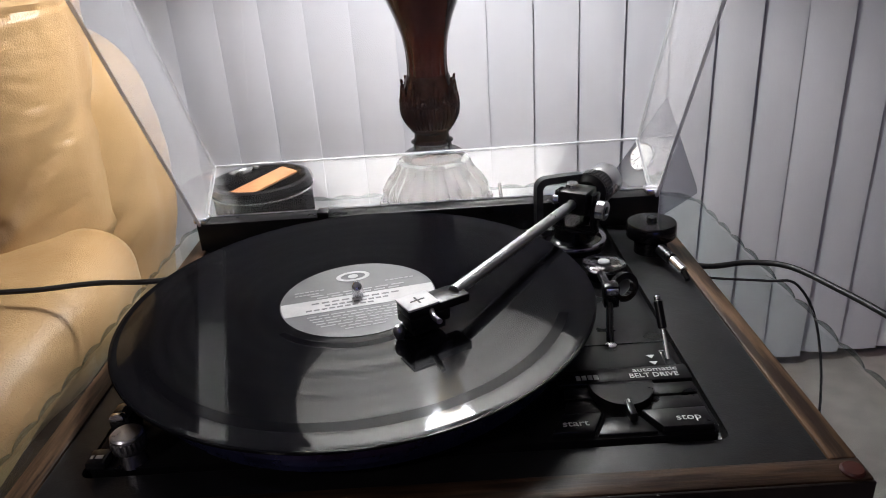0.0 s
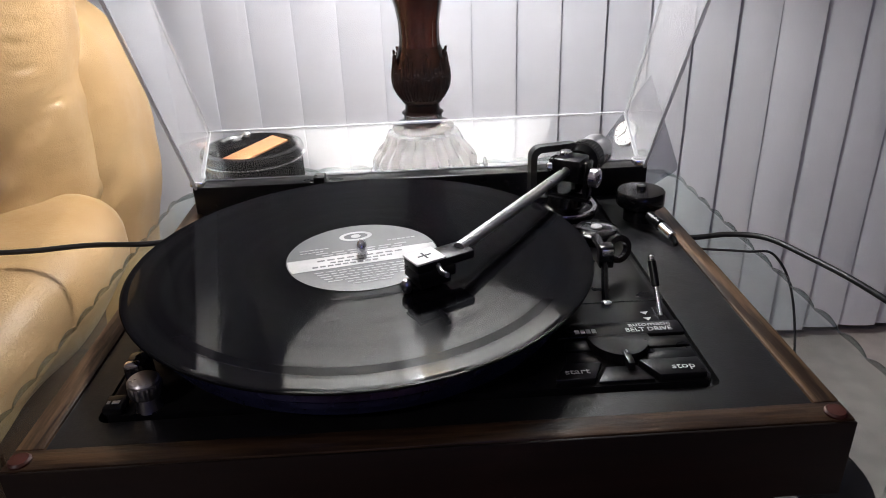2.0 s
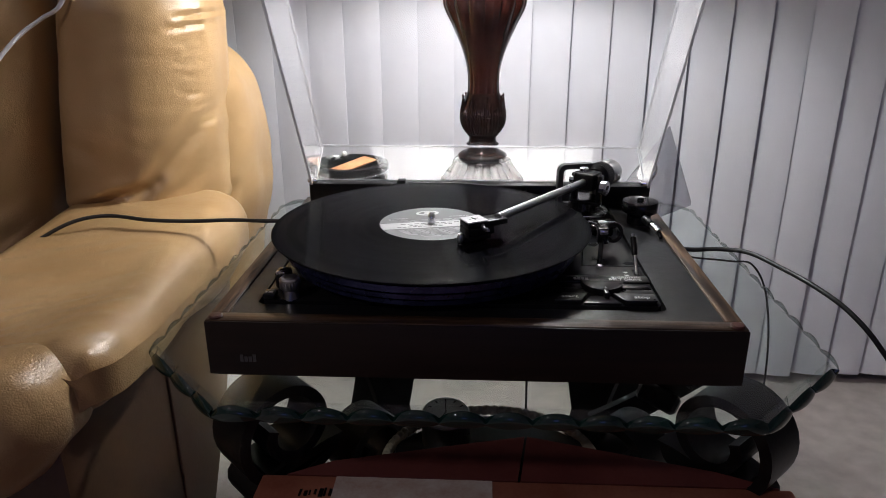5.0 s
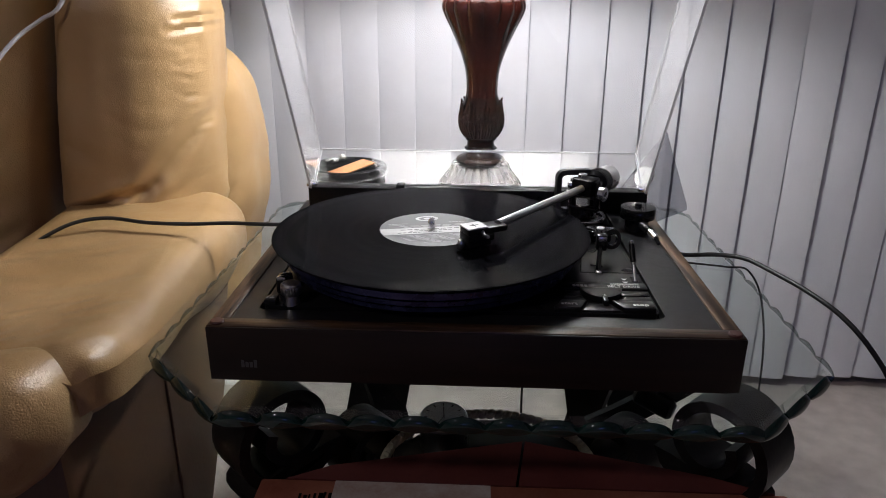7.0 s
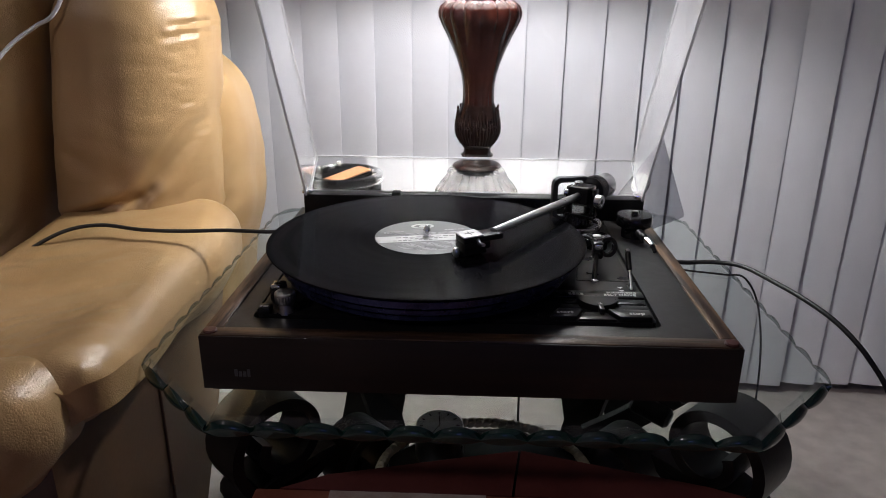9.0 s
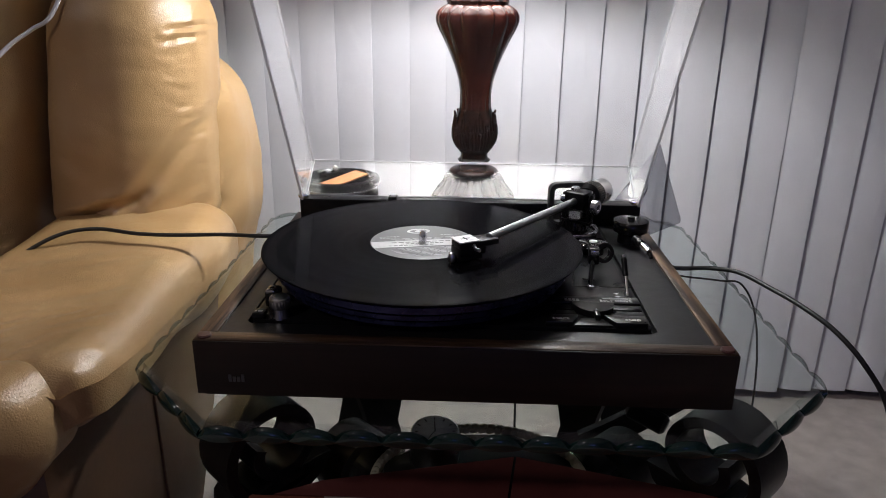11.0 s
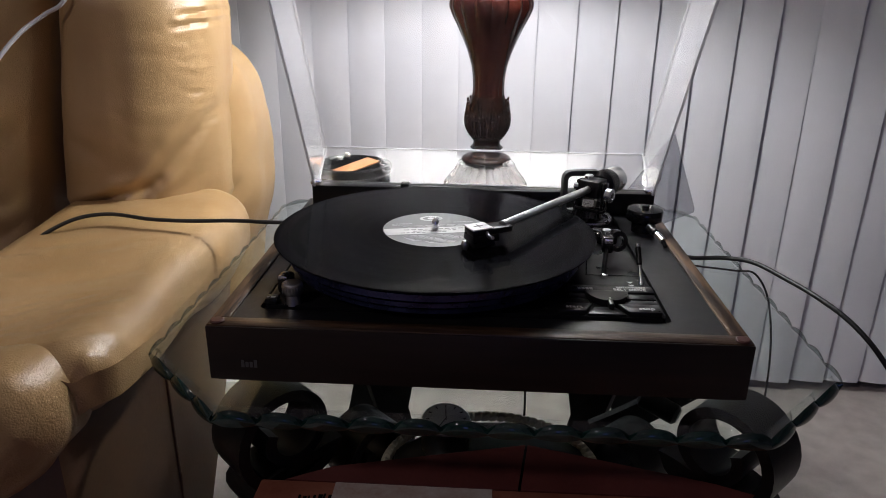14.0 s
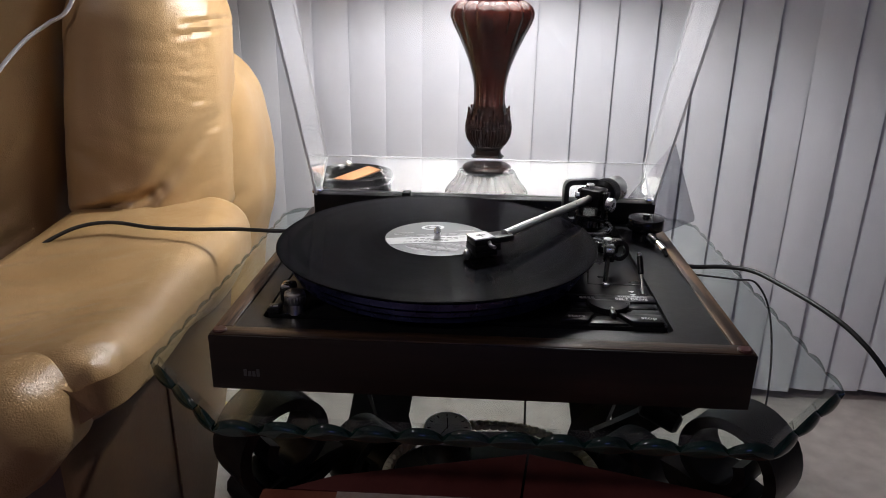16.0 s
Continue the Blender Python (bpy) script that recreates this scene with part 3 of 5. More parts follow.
def more_folds(seed, n, lo, hi, slope, depth, thin=0.005, wide=0.011):
    """Extra wrinkles within a box, leaning along slope: ends, depth and width of each."""
    r = random.Random(seed)
    out = []
    for _ in range(n):
        a = Vector([r.uniform(l, h) for l, h in zip(lo, hi)])
        d = Vector(slope) * r.uniform(0.5, 1.3) + Vector((r.uniform(-0.3, 0.3), 0, r.uniform(-0.3, 0.3))) * Vector(slope).length
        out.append((tuple(a), tuple(a + d), depth * r.uniform(0.4, 1.0), r.uniform(thin, wide)))
    return out


BOLSTER_FOLDS = [((-0.345, 0.40, 0.752), (-0.395, 0.39, 0.680), 0.0205, 0.0088), ((-0.385, 0.39, 0.690), (-0.455, 0.385, 0.606), 0.0256, 0.0095),
                 ((-0.43, 0.385, 0.628), (-0.585, 0.39, 0.578), 0.0358, 0.0088), ((-0.44, 0.385, 0.615), (-0.50, 0.39, 0.560), 0.0230, 0.0074),
                 ((-0.375, 0.40, 0.605), (-0.455, 0.39, 0.548), 0.0205, 0.0074), ((-0.352, 0.41, 0.590), (-0.405, 0.40, 0.560), 0.0154, 0.0061),
                 ((-0.385, 0.40, 0.842), (-0.345, 0.43, 0.850), 0.0230, 0.0041), ((-0.395, 0.40, 0.828), (-0.352, 0.43, 0.836), 0.0154, 0.0041),
                 ((-0.560, 0.40, 0.700), (-0.480, 0.385, 0.660), 0.0102, 0.0122), ((-0.366, 0.40, 0.56), (-0.358, 0.41, 0.80), 0.0128, 0.0030), ((-0.358, 0.41, 0.78), (-0.366, 0.42, 0.98), 0.0128, 0.0030)]
BOLSTER_FOLDS += more_folds(6, 70, (-0.395, 0.40, 0.60), (-0.372, 0.42, 0.83), (0.014, 0.012, 0.002), 0.0024, 0.0024, 0.0040)
BOLSTER_FOLDS += more_folds(5, 16, (-0.56, 0.385, 0.54), (-0.42, 0.39, 0.62), (0.06, 0.0, 0.030), 0.006, 0.005, 0.009)
ARM_FOLDS = [((-0.50, 0.36, 0.605), (-0.36, 0.31, 0.60), 0.004, 0.014), ((-0.36, 0.22, 0.60), (-0.50, 0.08, 0.60), 0.004, 0.02), ((-0.322, 0.006, 0.500), (-0.335, 0.008, 0.578), 0.016, 0.009),
             ((-0.335, 0.008, 0.578), (-0.372, 0.020, 0.598), 0.006, 0.009), ((-0.318, 0.085, 0.52), (-0.345, 0.060, 0.59), 0.004, 0.010), ((-0.318, 0.050, 0.53), (-0.350, 0.020, 0.592), 0.005, 0.009)]
ARM_FOLDS += more_folds(7, 44, (-0.42, 0.0, 0.580), (-0.325, 0.15, 0.600), (-0.026, -0.026, 0.004), 0.0036, 0.0035, 0.0070)
ARM_FOLDS += more_folds(12, 18, (-0.50, 0.0, 0.590), (-0.36, 0.30, 0.602), (-0.07, -0.035, 0.0), 0.0050, 0.008, 0.016)
FRONT_FOLDS = [((-0.346, -0.060, 0.52), (-0.372, -0.078, 0.580), 0.006, 0.008), ((-0.40, -0.08, 0.515), (-0.44, -0.085, 0.575), 0.006, 0.012), ((-0.425, -0.085, 0.49), (-0.428, -0.085, 0.525), 0.008, 0.004)]
FRONT_FOLDS += more_folds(13, 14, (-0.42, -0.085, 0.50), (-0.345, -0.06, 0.585), (0.018, 0.0, 0.012), 0.0035, 0.003, 0.006)
BACK_FOLDS = [((-0.80, 0.40, 0.66), (-0.60, 0.42, 0.640), 0.012, 0.012), ((-0.74, 0.40, 0.62), (-0.60, 0.42, 0.600), 0.009, 0.010), ((-0.72, 0.40, 0.56), (-0.595, 0.42, 0.625), 0.012, 0.010), ((-0.70, 0.40, 0.53), (-0.60, 0.42, 0.580), 0.010, 0.009)]
BACK_FOLDS += more_folds(8, 20, (-0.72, 0.39, 0.52), (-0.62, 0.41, 0.66), (0.05, 0.0, 0.035), 0.008, 0.005, 0.009)
WING_FOLDS = [((-0.385, 0.50, 0.60), (-0.355, 0.58, 0.66), 0.0096, 0.0102), ((-0.395, 0.50, 0.56), (-0.365, 0.58, 0.60), 0.0096, 0.0085)]
WING_FOLDS += more_folds(9, 14, (-0.39, 0.49, 0.53), (-0.355, 0.56, 0.72), (0.018, 0.02, 0.035), 0.008, 0.006, 0.011)


def bolster_fn(p):
    v = (p.z - 0.76) / 0.26
    u = (p.x + 0.46) / 0.115
    p.y += 0.030 * u - 0.018 * (1 - v * v) * max(0.0, 1 - u * u * 0.6) if p.y < 0.52 else 0
    p.x += 0.010 * v + 0.036 * v * max(0.0, -u)
    return p


def wing_fn(p):
    v = (p.z - 0.56) / 0.25
    p.x += -0.034 * max(0.0, -v) + 0.006 * math.sin(4 * v) - 0.02 * max(0.0, v) ** 3
    return p


def arm_fn(p):
    t = p.y - 0.30
    if p.z > 0.55:
        p.z += -0.030 * max(0.0, -t) ** 1.3 + 0.010 * math.sin(9 * p.y + 3)
    else:
        p.z += 0.085 * max(0.0, -t)
    if p.x > -0.40:
        p.x += 0.010 * math.sin(6.5 * p.y + 0.6) + 0.004 * math.sin(23 * p.y)
    return p


def front_fn(p):
    u = (p.x + 0.47) / 0.13
    p.y += 0.018 * max(0.0, u) ** 2
    p.z += 0.012 * u - 0.012 * max(0.0, -(p.y + 0.03)) / 0.05
    return p


def back_fn(p):
    u = (p.x + 0.84) / 0.26
    p.y += 0.05 * u * u * 0.6 - 0.03 if p.y < 0.53 else 0
    p.x += 0.15 * (p.z - 0.76) * max(0.0, u)
    return p


part("arm_pad", puff(-0.575, -0.318, -0.005, 0.50, 0.500, 0.603, 0.047, arm_fn, 120, ARM_FOLDS, (0.45, 0, 1), 2), LEATHER, chair, "padded tan leather arm top")
part("arm_front", puff(-0.600, -0.330, -0.080, 0.050, 0.478, 0.590, 0.052, front_fn, 60, FRONT_FOLDS, (0.3, -1, 0.3)), LEATHER, chair, "rounded tan leather arm front with a seam")
# side panel below the arm: brown leather with shade in its colour
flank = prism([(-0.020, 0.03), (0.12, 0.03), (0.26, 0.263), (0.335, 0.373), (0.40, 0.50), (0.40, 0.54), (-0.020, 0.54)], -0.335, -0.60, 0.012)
part("flank", moved(flank, Matrix(((0, 0, 1, 0), (1, 0, 0, 0), (0, 1, 0, 0), (0, 0, 0, 1)))), LEATHER_SHADED, chair, "brown leather side panel, darkened for shade, with a seam")
part("side_seam", tube([(-0.3345, 0.172, 0.10), (-0.3340, 0.172, 0.30), (-0.3345, 0.172, 0.50)], 0.0018, 8, 4), LEATHER_SHADED, chair)
part("bolster", puff(-0.556, -0.362, 0.41, 0.62, 0.52, 0.925, 0.086, bolster_fn, 130, BOLSTER_FOLDS, (0.25, -1, 0)), LEATHER, chair, "puffy tan leather side bolster with folds")
part("wing", puff(-0.53, -0.346, 0.50, 0.71, 0.30, 0.812, 0.078, wing_fn, 64, WING_FOLDS, (1, -0.5, 0)), LEATHER, chair, "rounded tan leather wing")
part("back_cushion", puff(-1.12, -0.566, 0.375, 0.66, 0.45, 1.06, 0.055, back_fn, 100, BACK_FOLDS, (0, -1, 0)), LEATHER, chair, "creased tan leather back cushion")
part("seat_cushion", puff(-1.10, -0.61, -0.10, 0.45, 0.30, 0.47, 0.06, None, 16), LEATHER, chair)
part("chair_base", box(-1.10, -0.602, -0.06, 0.62, 0.02, 0.31, 0.02), LEATHER_SHADED, chair)

# ---- turntable ----
tt = thing("turntable", "black belt-drive turntable in a walnut plinth with its clear lid open", "turntable")
front = part("front_rail", box(-0.21, 0.21, 0.0018, 0.0165, PB, PT, 0.0010), WALNUT, tt, "walnut front rail")
# thin sheet added over the rail to carry the front's painted shade
part("front_shade_sheet", box(-0.2102, 0.2102, 0.0, 0.0017, PB - 0.0005, PT - 0.0008, 0.0006), WALNUT_SHADED, tt, "walnut veneer front with shade in its colour")
for x0, x1 in ((-0.21, -0.1955), (0.1965, 0.21)):
    part("side_rail", box(x0, x1, 0.0166, 0.352, PB, PT, 0.0012), WALNUT_Y, tt, "worn walnut side rail")
part("back_rail", box(-0.21, 0.21, 0.3522, 0.365, PB, PT - 0.004, 0.001), WALNUT, tt)
part("bottom_board", box(-0.205, 0.205, 0.004, 0.36, PB - 0.003, PB + 0.004), BLACK_SATIN, tt)
for x in (-0.17, 0.17):
    for y in (0.080, 0.290):
        part("foot", lathe([(0.0, GLASS), (0.016, GLASS), (0.018, GLASS + 0.004), (0.018, PB - 0.004), (0.0, PB - 0.003)], (x, y, 0), 28), RUBBER, tt)
part("deck_plate", frame_ring(round_rect(-0.1955, 0.1965, 0.0165, 0.352, 0.0008), round_rect(-0.1785, 0.1575, 0.0365, 0.336, 0.006), PT - 0.012, PT - 0.0016), BLACK_TEX, tt, "black textured deck plate")
part("recess", box(-0.19, 0.165, 0.028, 0.34, PT - 0.016, PT - 0.010), BLACK_GLOSS, tt)
part("chassis_plate", prism(round_rect(-0.1750, 0.1535, 0.0392, 0.330, 0.005), PT - 0.0095, PT + 0.0008, 0.0008), BLACK_SATIN, tt, "black satin chassis plate")
for x, y in ((-0.203, 0.0078), (0.2025, 0.0072)):
    part("screw_cap", lathe([(0, PT), (0.0056, PT), (0.0056, PT + 0.0010), (0.0046, PT + 0.0020), (0, PT + 0.0022)], (x, y, 0), 28), CAP_RED, tt, "red-brown plastic cap")
badge = part("badge", merge(*[box(-0.184 + 0.0034 * i, -0.1816 + 0.0034 * i, -0.0005, 0.0002, PB + 0.0115, PB + 0.0115 + h) for i, h in enumerate((0.0062, 0.0046, 0.0046, 0.0066))]), DARK_METAL, tt, "small grey metal badge", smooth=False)
part("hinge_bar", box(-0.2, 0.2045, 0.3240, 0.3440, PT - 0.008, PT + 0.0245, 0.0012), BLACK_SATIN, tt, "black hinge strip")
part("lid_clip", box(-0.0935, -0.0835, 0.3215, 0.335, PT + 0.0235, PT + 0.0295, 0.001), BLACK_SATIN, tt)

# platter and record
part("platter", lathe([(0, 0.003), (0.118, 0.003), (0.121, 0.006), (0.1340, 0.0065), (0.1345, 0.0105), (0.1310, 0.0112), (0.1310, 0.0130), (0.1385, 0.0135), (0.1390, 0.0175), (0.1350, 0.0182), (0.1350, 0.0200), (0.1425, 0.0206), (0.1430, 0.0262), (0.1415, 0.0272), (0, 0.0272)], (CX, CY, PT), 128), PLATTER, tt, "dark metal platter with a grooved rim")
part("platter_mat", lathe([(0, 0), (0.1405, 0), (0.141, 0.0015), (0.139, 0.0030), (0, 0.0030)], (CX, CY, PT + 0.0273), 96), RUBBER, tt)
record = thing("vinyl_record", "black vinyl record with a grey paper label on the platter", "record")
disc = part("disc", lathe([(0.0036, -0.0010), (0.1485, -0.0010), (0.1490, -0.0010), (0.1504, -0.0004), (0.1508, 0.0002), (0.1502, 0.0008), (0.1482, 0.0008), (0.1462, 0.0005), (0.1458, 0.0005), (0.1000, 0.0005), (0.0604, 0.0005), (0.0600, 0.0005), (0.0520, 0.0007), (0.0515, 0.0007), (0.0036, 0.0007)], (0, 0, 0), 192), VINYL, record)
disc.location = (CX, CY, REC - 0.0010)
lab = part("label", lathe([(0.0036, 0), (0.0499, 0), (0.05, 0.0002), (0.0036, 0.0003)], (CX, CY, REC - 0.0002), 96), LABEL, record, "grey paper centre label with a silver band")
TURN_L = Matrix.Translation((CX, CY, REC + 0.0002)) @ pose(0, 0, 0, 0, 0, 12)


def band(y0, y1, r=0.0492):
    def edge(y):
        return math.sqrt(r * r - y * y)
    n = 14
    right = [(edge(y0 + (y1 - y0) * i / n), y0 + (y1 - y0) * i / n) for i in range(n + 1)]
    return right + [(-x, y) for x, y in reversed(right)]


part("label_band", moved(prism(band(-0.014, 0.0035), 0, 0.00012), TURN_L), SILVER_PRINT, lab, "silver printed band", smooth=False)
logo = [(0.0115 * math.cos(a), 0.031 + 0.0075 * math.sin(a)) for a in [2 * math.pi * i / 28 for i in range(28)]]
logo_in = [(0.0085 * math.cos(a), 0.031 + 0.0048 * math.sin(a)) for a in [2 * math.pi * i / 28 for i in range(28)]]
part("label_logo", moved(merge(frame_ring(logo, logo_in, 0, 0.00012), prism([(0.0035 * math.cos(2 * math.pi * i / 16), 0.031 + 0.003 * math.sin(2 * math.pi * i / 16)) for i in range(16)], 0, 0.00012)), TURN_L), SILVER_PRINT, lab, "silver oval emblem", smooth=False)
rng = random.Random(11)
for row in range(7):
    y = -0.0185 - 0.0034 * row
    half = math.sqrt(0.046 ** 2 - y * y) * (0.80 if row < 5 else 0.5)
    bars, x = [], -half
    while x < half:
        w = rng.uniform(0.003, 0.009)
        bars.append(box(x, min(x + w, half), y - 0.0006, y + 0.0006, 0, 0.0001))
        x += w + 0.0014
    tagged(part("label_line", moved(merge(*bars), TURN_L), DIM_PRINT, lab, smooth=False), kind="stuff")
for row, (x0, x1, y) in enumerate(((-0.040, -0.020, 0.017), (-0.040, -0.024, 0.013), (0.020, 0.040, 0.017), (-0.03, 0.034, 0.0095), (-0.026, 0.03, 0.0060))):
    tagged(part("label_line", moved(merge(*[box(x0 + (x1 - x0) * k / 6, x0 + (x1 - x0) * (k + 0.78) / 6, y - 0.0008, y + 0.0008, 0, 0.0001) for k in range(6)]), TURN_L), DIM_PRINT, lab, smooth=False), kind="stuff")
for row, (x0, x1, y) in enumerate(((-0.030, 0.028, -0.0015), (-0.022, 0.020, -0.0060), (-0.034, 0.010, -0.0100))):
    tagged(part("label_line", moved(merge(*[box(x0 + (x1 - x0) * k / 9, x0 + (x1 - x0) * (k + 0.75) / 9, y - 0.0009, y + 0.0009, 0.0001, 0.0002) for k in range(9)]), TURN_L), LABEL, lab, smooth=False), kind="stuff")
part("spindle", lathe([(0, 0), (0.0036, 0), (0.0036, 0.0075), (0.0030, 0.0105), (0.0015, 0.0128), (0, 0.0134)], (CX, CY, REC - 0.002), 28), CHROME, tt, "chrome spindle")

# tonearm
A0, A1 = Vector((0.021, 0.1195, 0.6815)), Vector((0.119, 0.2640, 0.6775))
D = (A1 - A0).normalized()
SIDE = Vector((D.y, -D.x, 0)).normalized()
arm = part("arm_tube", rod(A0, A1, 0.0040, 24), ALU, tt, "straight brushed aluminium arm tube")
PIV = A1 + D * 0.006


def along(o, d, prof, seg=40):
    return moved(lathe(prof, seg=seg), Matrix.Translation(o) @ Vector(d).to_track_quat("Z", "Y").to_matrix().to_4x4())


weight = part("counterweight", along(PIV + D * 0.018, D, [(0, 0), (0.010, 0), (0.0135, 0.003), (0.0148, 0.004), (0.0148, 0.019), (0.0135, 0.020), (0.0135, 0.040), (0.0120, 0.042), (0, 0.042)]), BLACK_SATIN, tt, "black counterweight with a silver end")
part("weight_end", along(PIV + D * 0.0405, D, [(0.0137, 0), (0.0142, 0.001), (0.0142, 0.0185), (0.0128, 0.0200), (0, 0.0200)]), ALU, weight, "silver cap")
ridges = []
for k in range(36):
    a = 2 * math.pi * k / 36
    ridges.append(box(0.0146, 0.0156, -0.0006, 0.0006, 0.006, 0.018))
    moved(ridges[-1], Matrix.Rotation(a, 4, "Z"))
part("weight_ridges", moved(merge(*ridges), Matrix.Translation(PIV + D * 0.018) @ D.to_track_quat("Z", "Y").to_matrix().to_4x4()), DARK_METAL, weight, "ridged dial", smooth=False)
part("rear_shaft", rod(A1 - D * 0.004, PIV + D * 0.020, 0.0055, 20, 0.001), DARK_METAL, tt)
gb = part("arm_base", lathe([(0, PT), (0.0265, PT), (0.0265, PT + 0.006), (0.024, PT + 0.0085), (0.017, PT + 0.0105), (0.015, PT + 0.024), (0.0, PT + 0.024)], (0.121, 0.283, 0), 56), BLACK_GLOSS, tt, "black arm base")
part("chrome_ring", lathe([(0.0262, PT + 0.0055), (0.0278, PT + 0.0055), (0.0282, PT + 0.0072), (0.0275, PT + 0.0088), (0.0258, PT + 0.0085)], (0.121, 0.283, 0), 64), CHROME, gb, "polished ring")


def upright_frame(w, h, r, bar, depth):
    return moved(frame_ring(round_rect(-w / 2, w / 2, -h / 2, h / 2, r), round_rect(-w / 2 + bar, w / 2 - bar, -h / 2 + bar, h / 2 - bar, r * 0.55), -depth / 2, depth / 2), pose(0, 0, 0, 90, 0, 0))


part("gimbal_frame", moved(upright_frame(0.046, 0.050, 0.009, 0.0055, 0.008), pose(0.114, 0.291, 0.6665, 0, 0, 12)), DARK_METAL, tt, "grey rounded gimbal frame")
part("bearing_block", moved(box(-0.0115, 0.0115, -0.011, 0.012, -0.009, 0.010, 0.0022), Matrix.Translation(PIV) @ Matrix.Rotation(math.atan2(D.y, D.x) - math.pi / 2, 4, "Z")), BLACK_SATIN, tt)
part("bearing_yoke", moved(merge(box(-0.017, -0.0125, -0.006, 0.006, -0.022, 0.008, 0.0015), box(0.0125, 0.017, -0.006, 0.006, -0.022, 0.008, 0.0015), box(-0.017, 0.017, -0.006, 0.006, -0.026, -0.0215, 0.0015)), Matrix.Translation(PIV) @ Matrix.Rotation(math.atan2(D.y, D.x) - math.pi / 2, 4, "Z")), BLACK_GLOSS, tt)
knob = part("force_knob", along(PIV + SIDE * 0.0155 - Vector((0, 0.004, 0.004)), SIDE, [(0, 0), (0.0070, 0), (0.0078, 0.001), (0.0078, 0.0065), (0.0070, 0.0075), (0.0035, 0.0076), (0.0030, 0.0066), (0, 0.0066)], 36), CHROME, tt, "silver tracking force knob")
part("knob_dot", along(PIV + SIDE * 0.0222 - Vector((0, 0.004, 0.004)), SIDE, [(0, 0), (0.0026, 0), (0.0024, 0.0012), (0, 0.0013)], 20), BLACK_SATIN, knob)
part("bearing_screw", rod(PIV + Vector((-0.004, 0.002, 0.009)), PIV + Vector((-0.004, 0.002, 0.0145)), 0.0050, 20, 0.001), CHROME, tt)
part("bearing_screw", rod(PIV + Vector((-0.020, 0.000, 0.002)), PIV + Vector((-0.015, 0.000, 0.002)), 0.0036, 18, 0.0008), CHROME, tt)

# headshell: local x forwards, y to its left, z up
F = Vector((-0.87, -0.49, 0)).normalized()
HS = Matrix(((F.x, -F.y, 0, A0.x), (F.y, F.x, 0, A0.y), (0, 0, 1, A0.z), (0, 0, 0, 1)))
head = part("headshell", moved(merge(box(-0.006, 0.034, -0.0085, 0.0085, -0.0045, 0.0010, 0.001), box(0.008, 0.034, -0.0090, 0.0090, -0.0110, -0.0040, 0.001)), HS), BLACK_SATIN, tt, "black headshell")
plate = part("top_plate", moved(prism([(0.0145, -0.0088), (0.0345, -0.0088), (0.0345, 0.0088), (0.0145, 0.0088)], 0.0011, 0.0024, 0.0003), HS), WHITE_PRINT, head, "white square top with a black mark")
part("mark", moved(merge(box(0.020, 0.029, -0.0006, 0.0006, 0.00242, 0.0026), box(0.0239, 0.0251, -0.0040, 0.0040, 0.00242, 0.0026)), HS), BLACK_SATIN, plate, smooth=False)
part("cartridge", moved(merge(box(0.011, 0.032, -0.0078, 0.0078, -0.0155, -0.0112, 0.0008), box(0.020, 0.035, -0.0035, 0.0035, -0.0178, -0.0150, 0.0008)), HS), BLACK_SATIN, head)
part("finger_lift", moved(tube([(0.020, 0.008, -0.002), (0.0215, 0.014, -0.0035), (0.0225, 0.022, -0.002)], 0.0017, 10, 6), HS), ALU, head, "bright finger lift")
part("stylus_guard", moved(lathe([(0, -0.0170), (0.0022, -0.0168), (0.0034, -0.0140), (0.0034, -0.0105), (0.0022, -0.0085), (0, -0.0080)], (0.0385, 0.002, 0), 24), HS), ALU, head, "small bright stylus grip")

# arm rest, lift and cueing lever
rest = part("arm_rest", lathe([(0, PT + 0.0095), (0.0150, PT + 0.0095), (0.0158, PT + 0.0105), (0.0158, PT + 0.0125), (0.0140, PT + 0.0135), (0, PT + 0.0130)], (0.1335, 0.222, 0), 40), CRYSTAL, tt, "clear plastic scale disc")
part("rest_base", lathe([(0, PT), (0.0115, PT), (0.0115, PT + 0.0093), (0, PT + 0.0093)], (0.1335, 0.222, 0), 32), BLACK_GLOSS, rest)
part("rest_hub", lathe([(0, PT + 0.0132), (0.0045, PT + 0.0132), (0.0040, PT + 0.0142), (0, PT + 0.0143)], (0.1335, 0.222, 0), 24), SILVER_PRINT, rest)
part("lift_bracket", merge(box(0.1175, 0.1275, 0.150, 0.160, PT + 0.014, PT + 0.030, 0.0015), box(0.120, 0.125, 0.155, 0.185, PT + 0.020, PT + 0.025, 0.001)), BLACK_GLOSS, tt)
part("lift_clip", box(0.1185, 0.1265, 0.1492, 0.1515, PT + 0.0235, PT + 0.0285, 0.0008), CHROME, tt)
part("lift_hook", moved(frame_ring([(0.010 * math.cos(2 * math.pi * i / 28), 0.010 * math.sin(2 * math.pi * i / 28)) for i in range(28)], [(0.006 * math.cos(2 * math.pi * i / 28), 0.006 * math.sin(2 * math.pi * i / 28)) for i in range(28)], -0.002, 0.002), pose(0.134, 0.166, PT + 0.021, 80, 0, 20)), BLACK_GLOSS, tt)
part("lift_rod", tube([(0.1165, 0.126, PT + 0.001), (0.1180, 0.136, PT + 0.008), (0.1215, 0.152, PT + 0.018)], 0.0024, 12, 6), BLACK_GLOSS, tt)
part("rod_tip", lathe([(0, 0), (0.0036, 0), (0.0034, 0.002), (0.002, 0.0028), (0, 0.003)], (0.1165, 0.125, PT + 0.0008), 20), CHROME, tt)
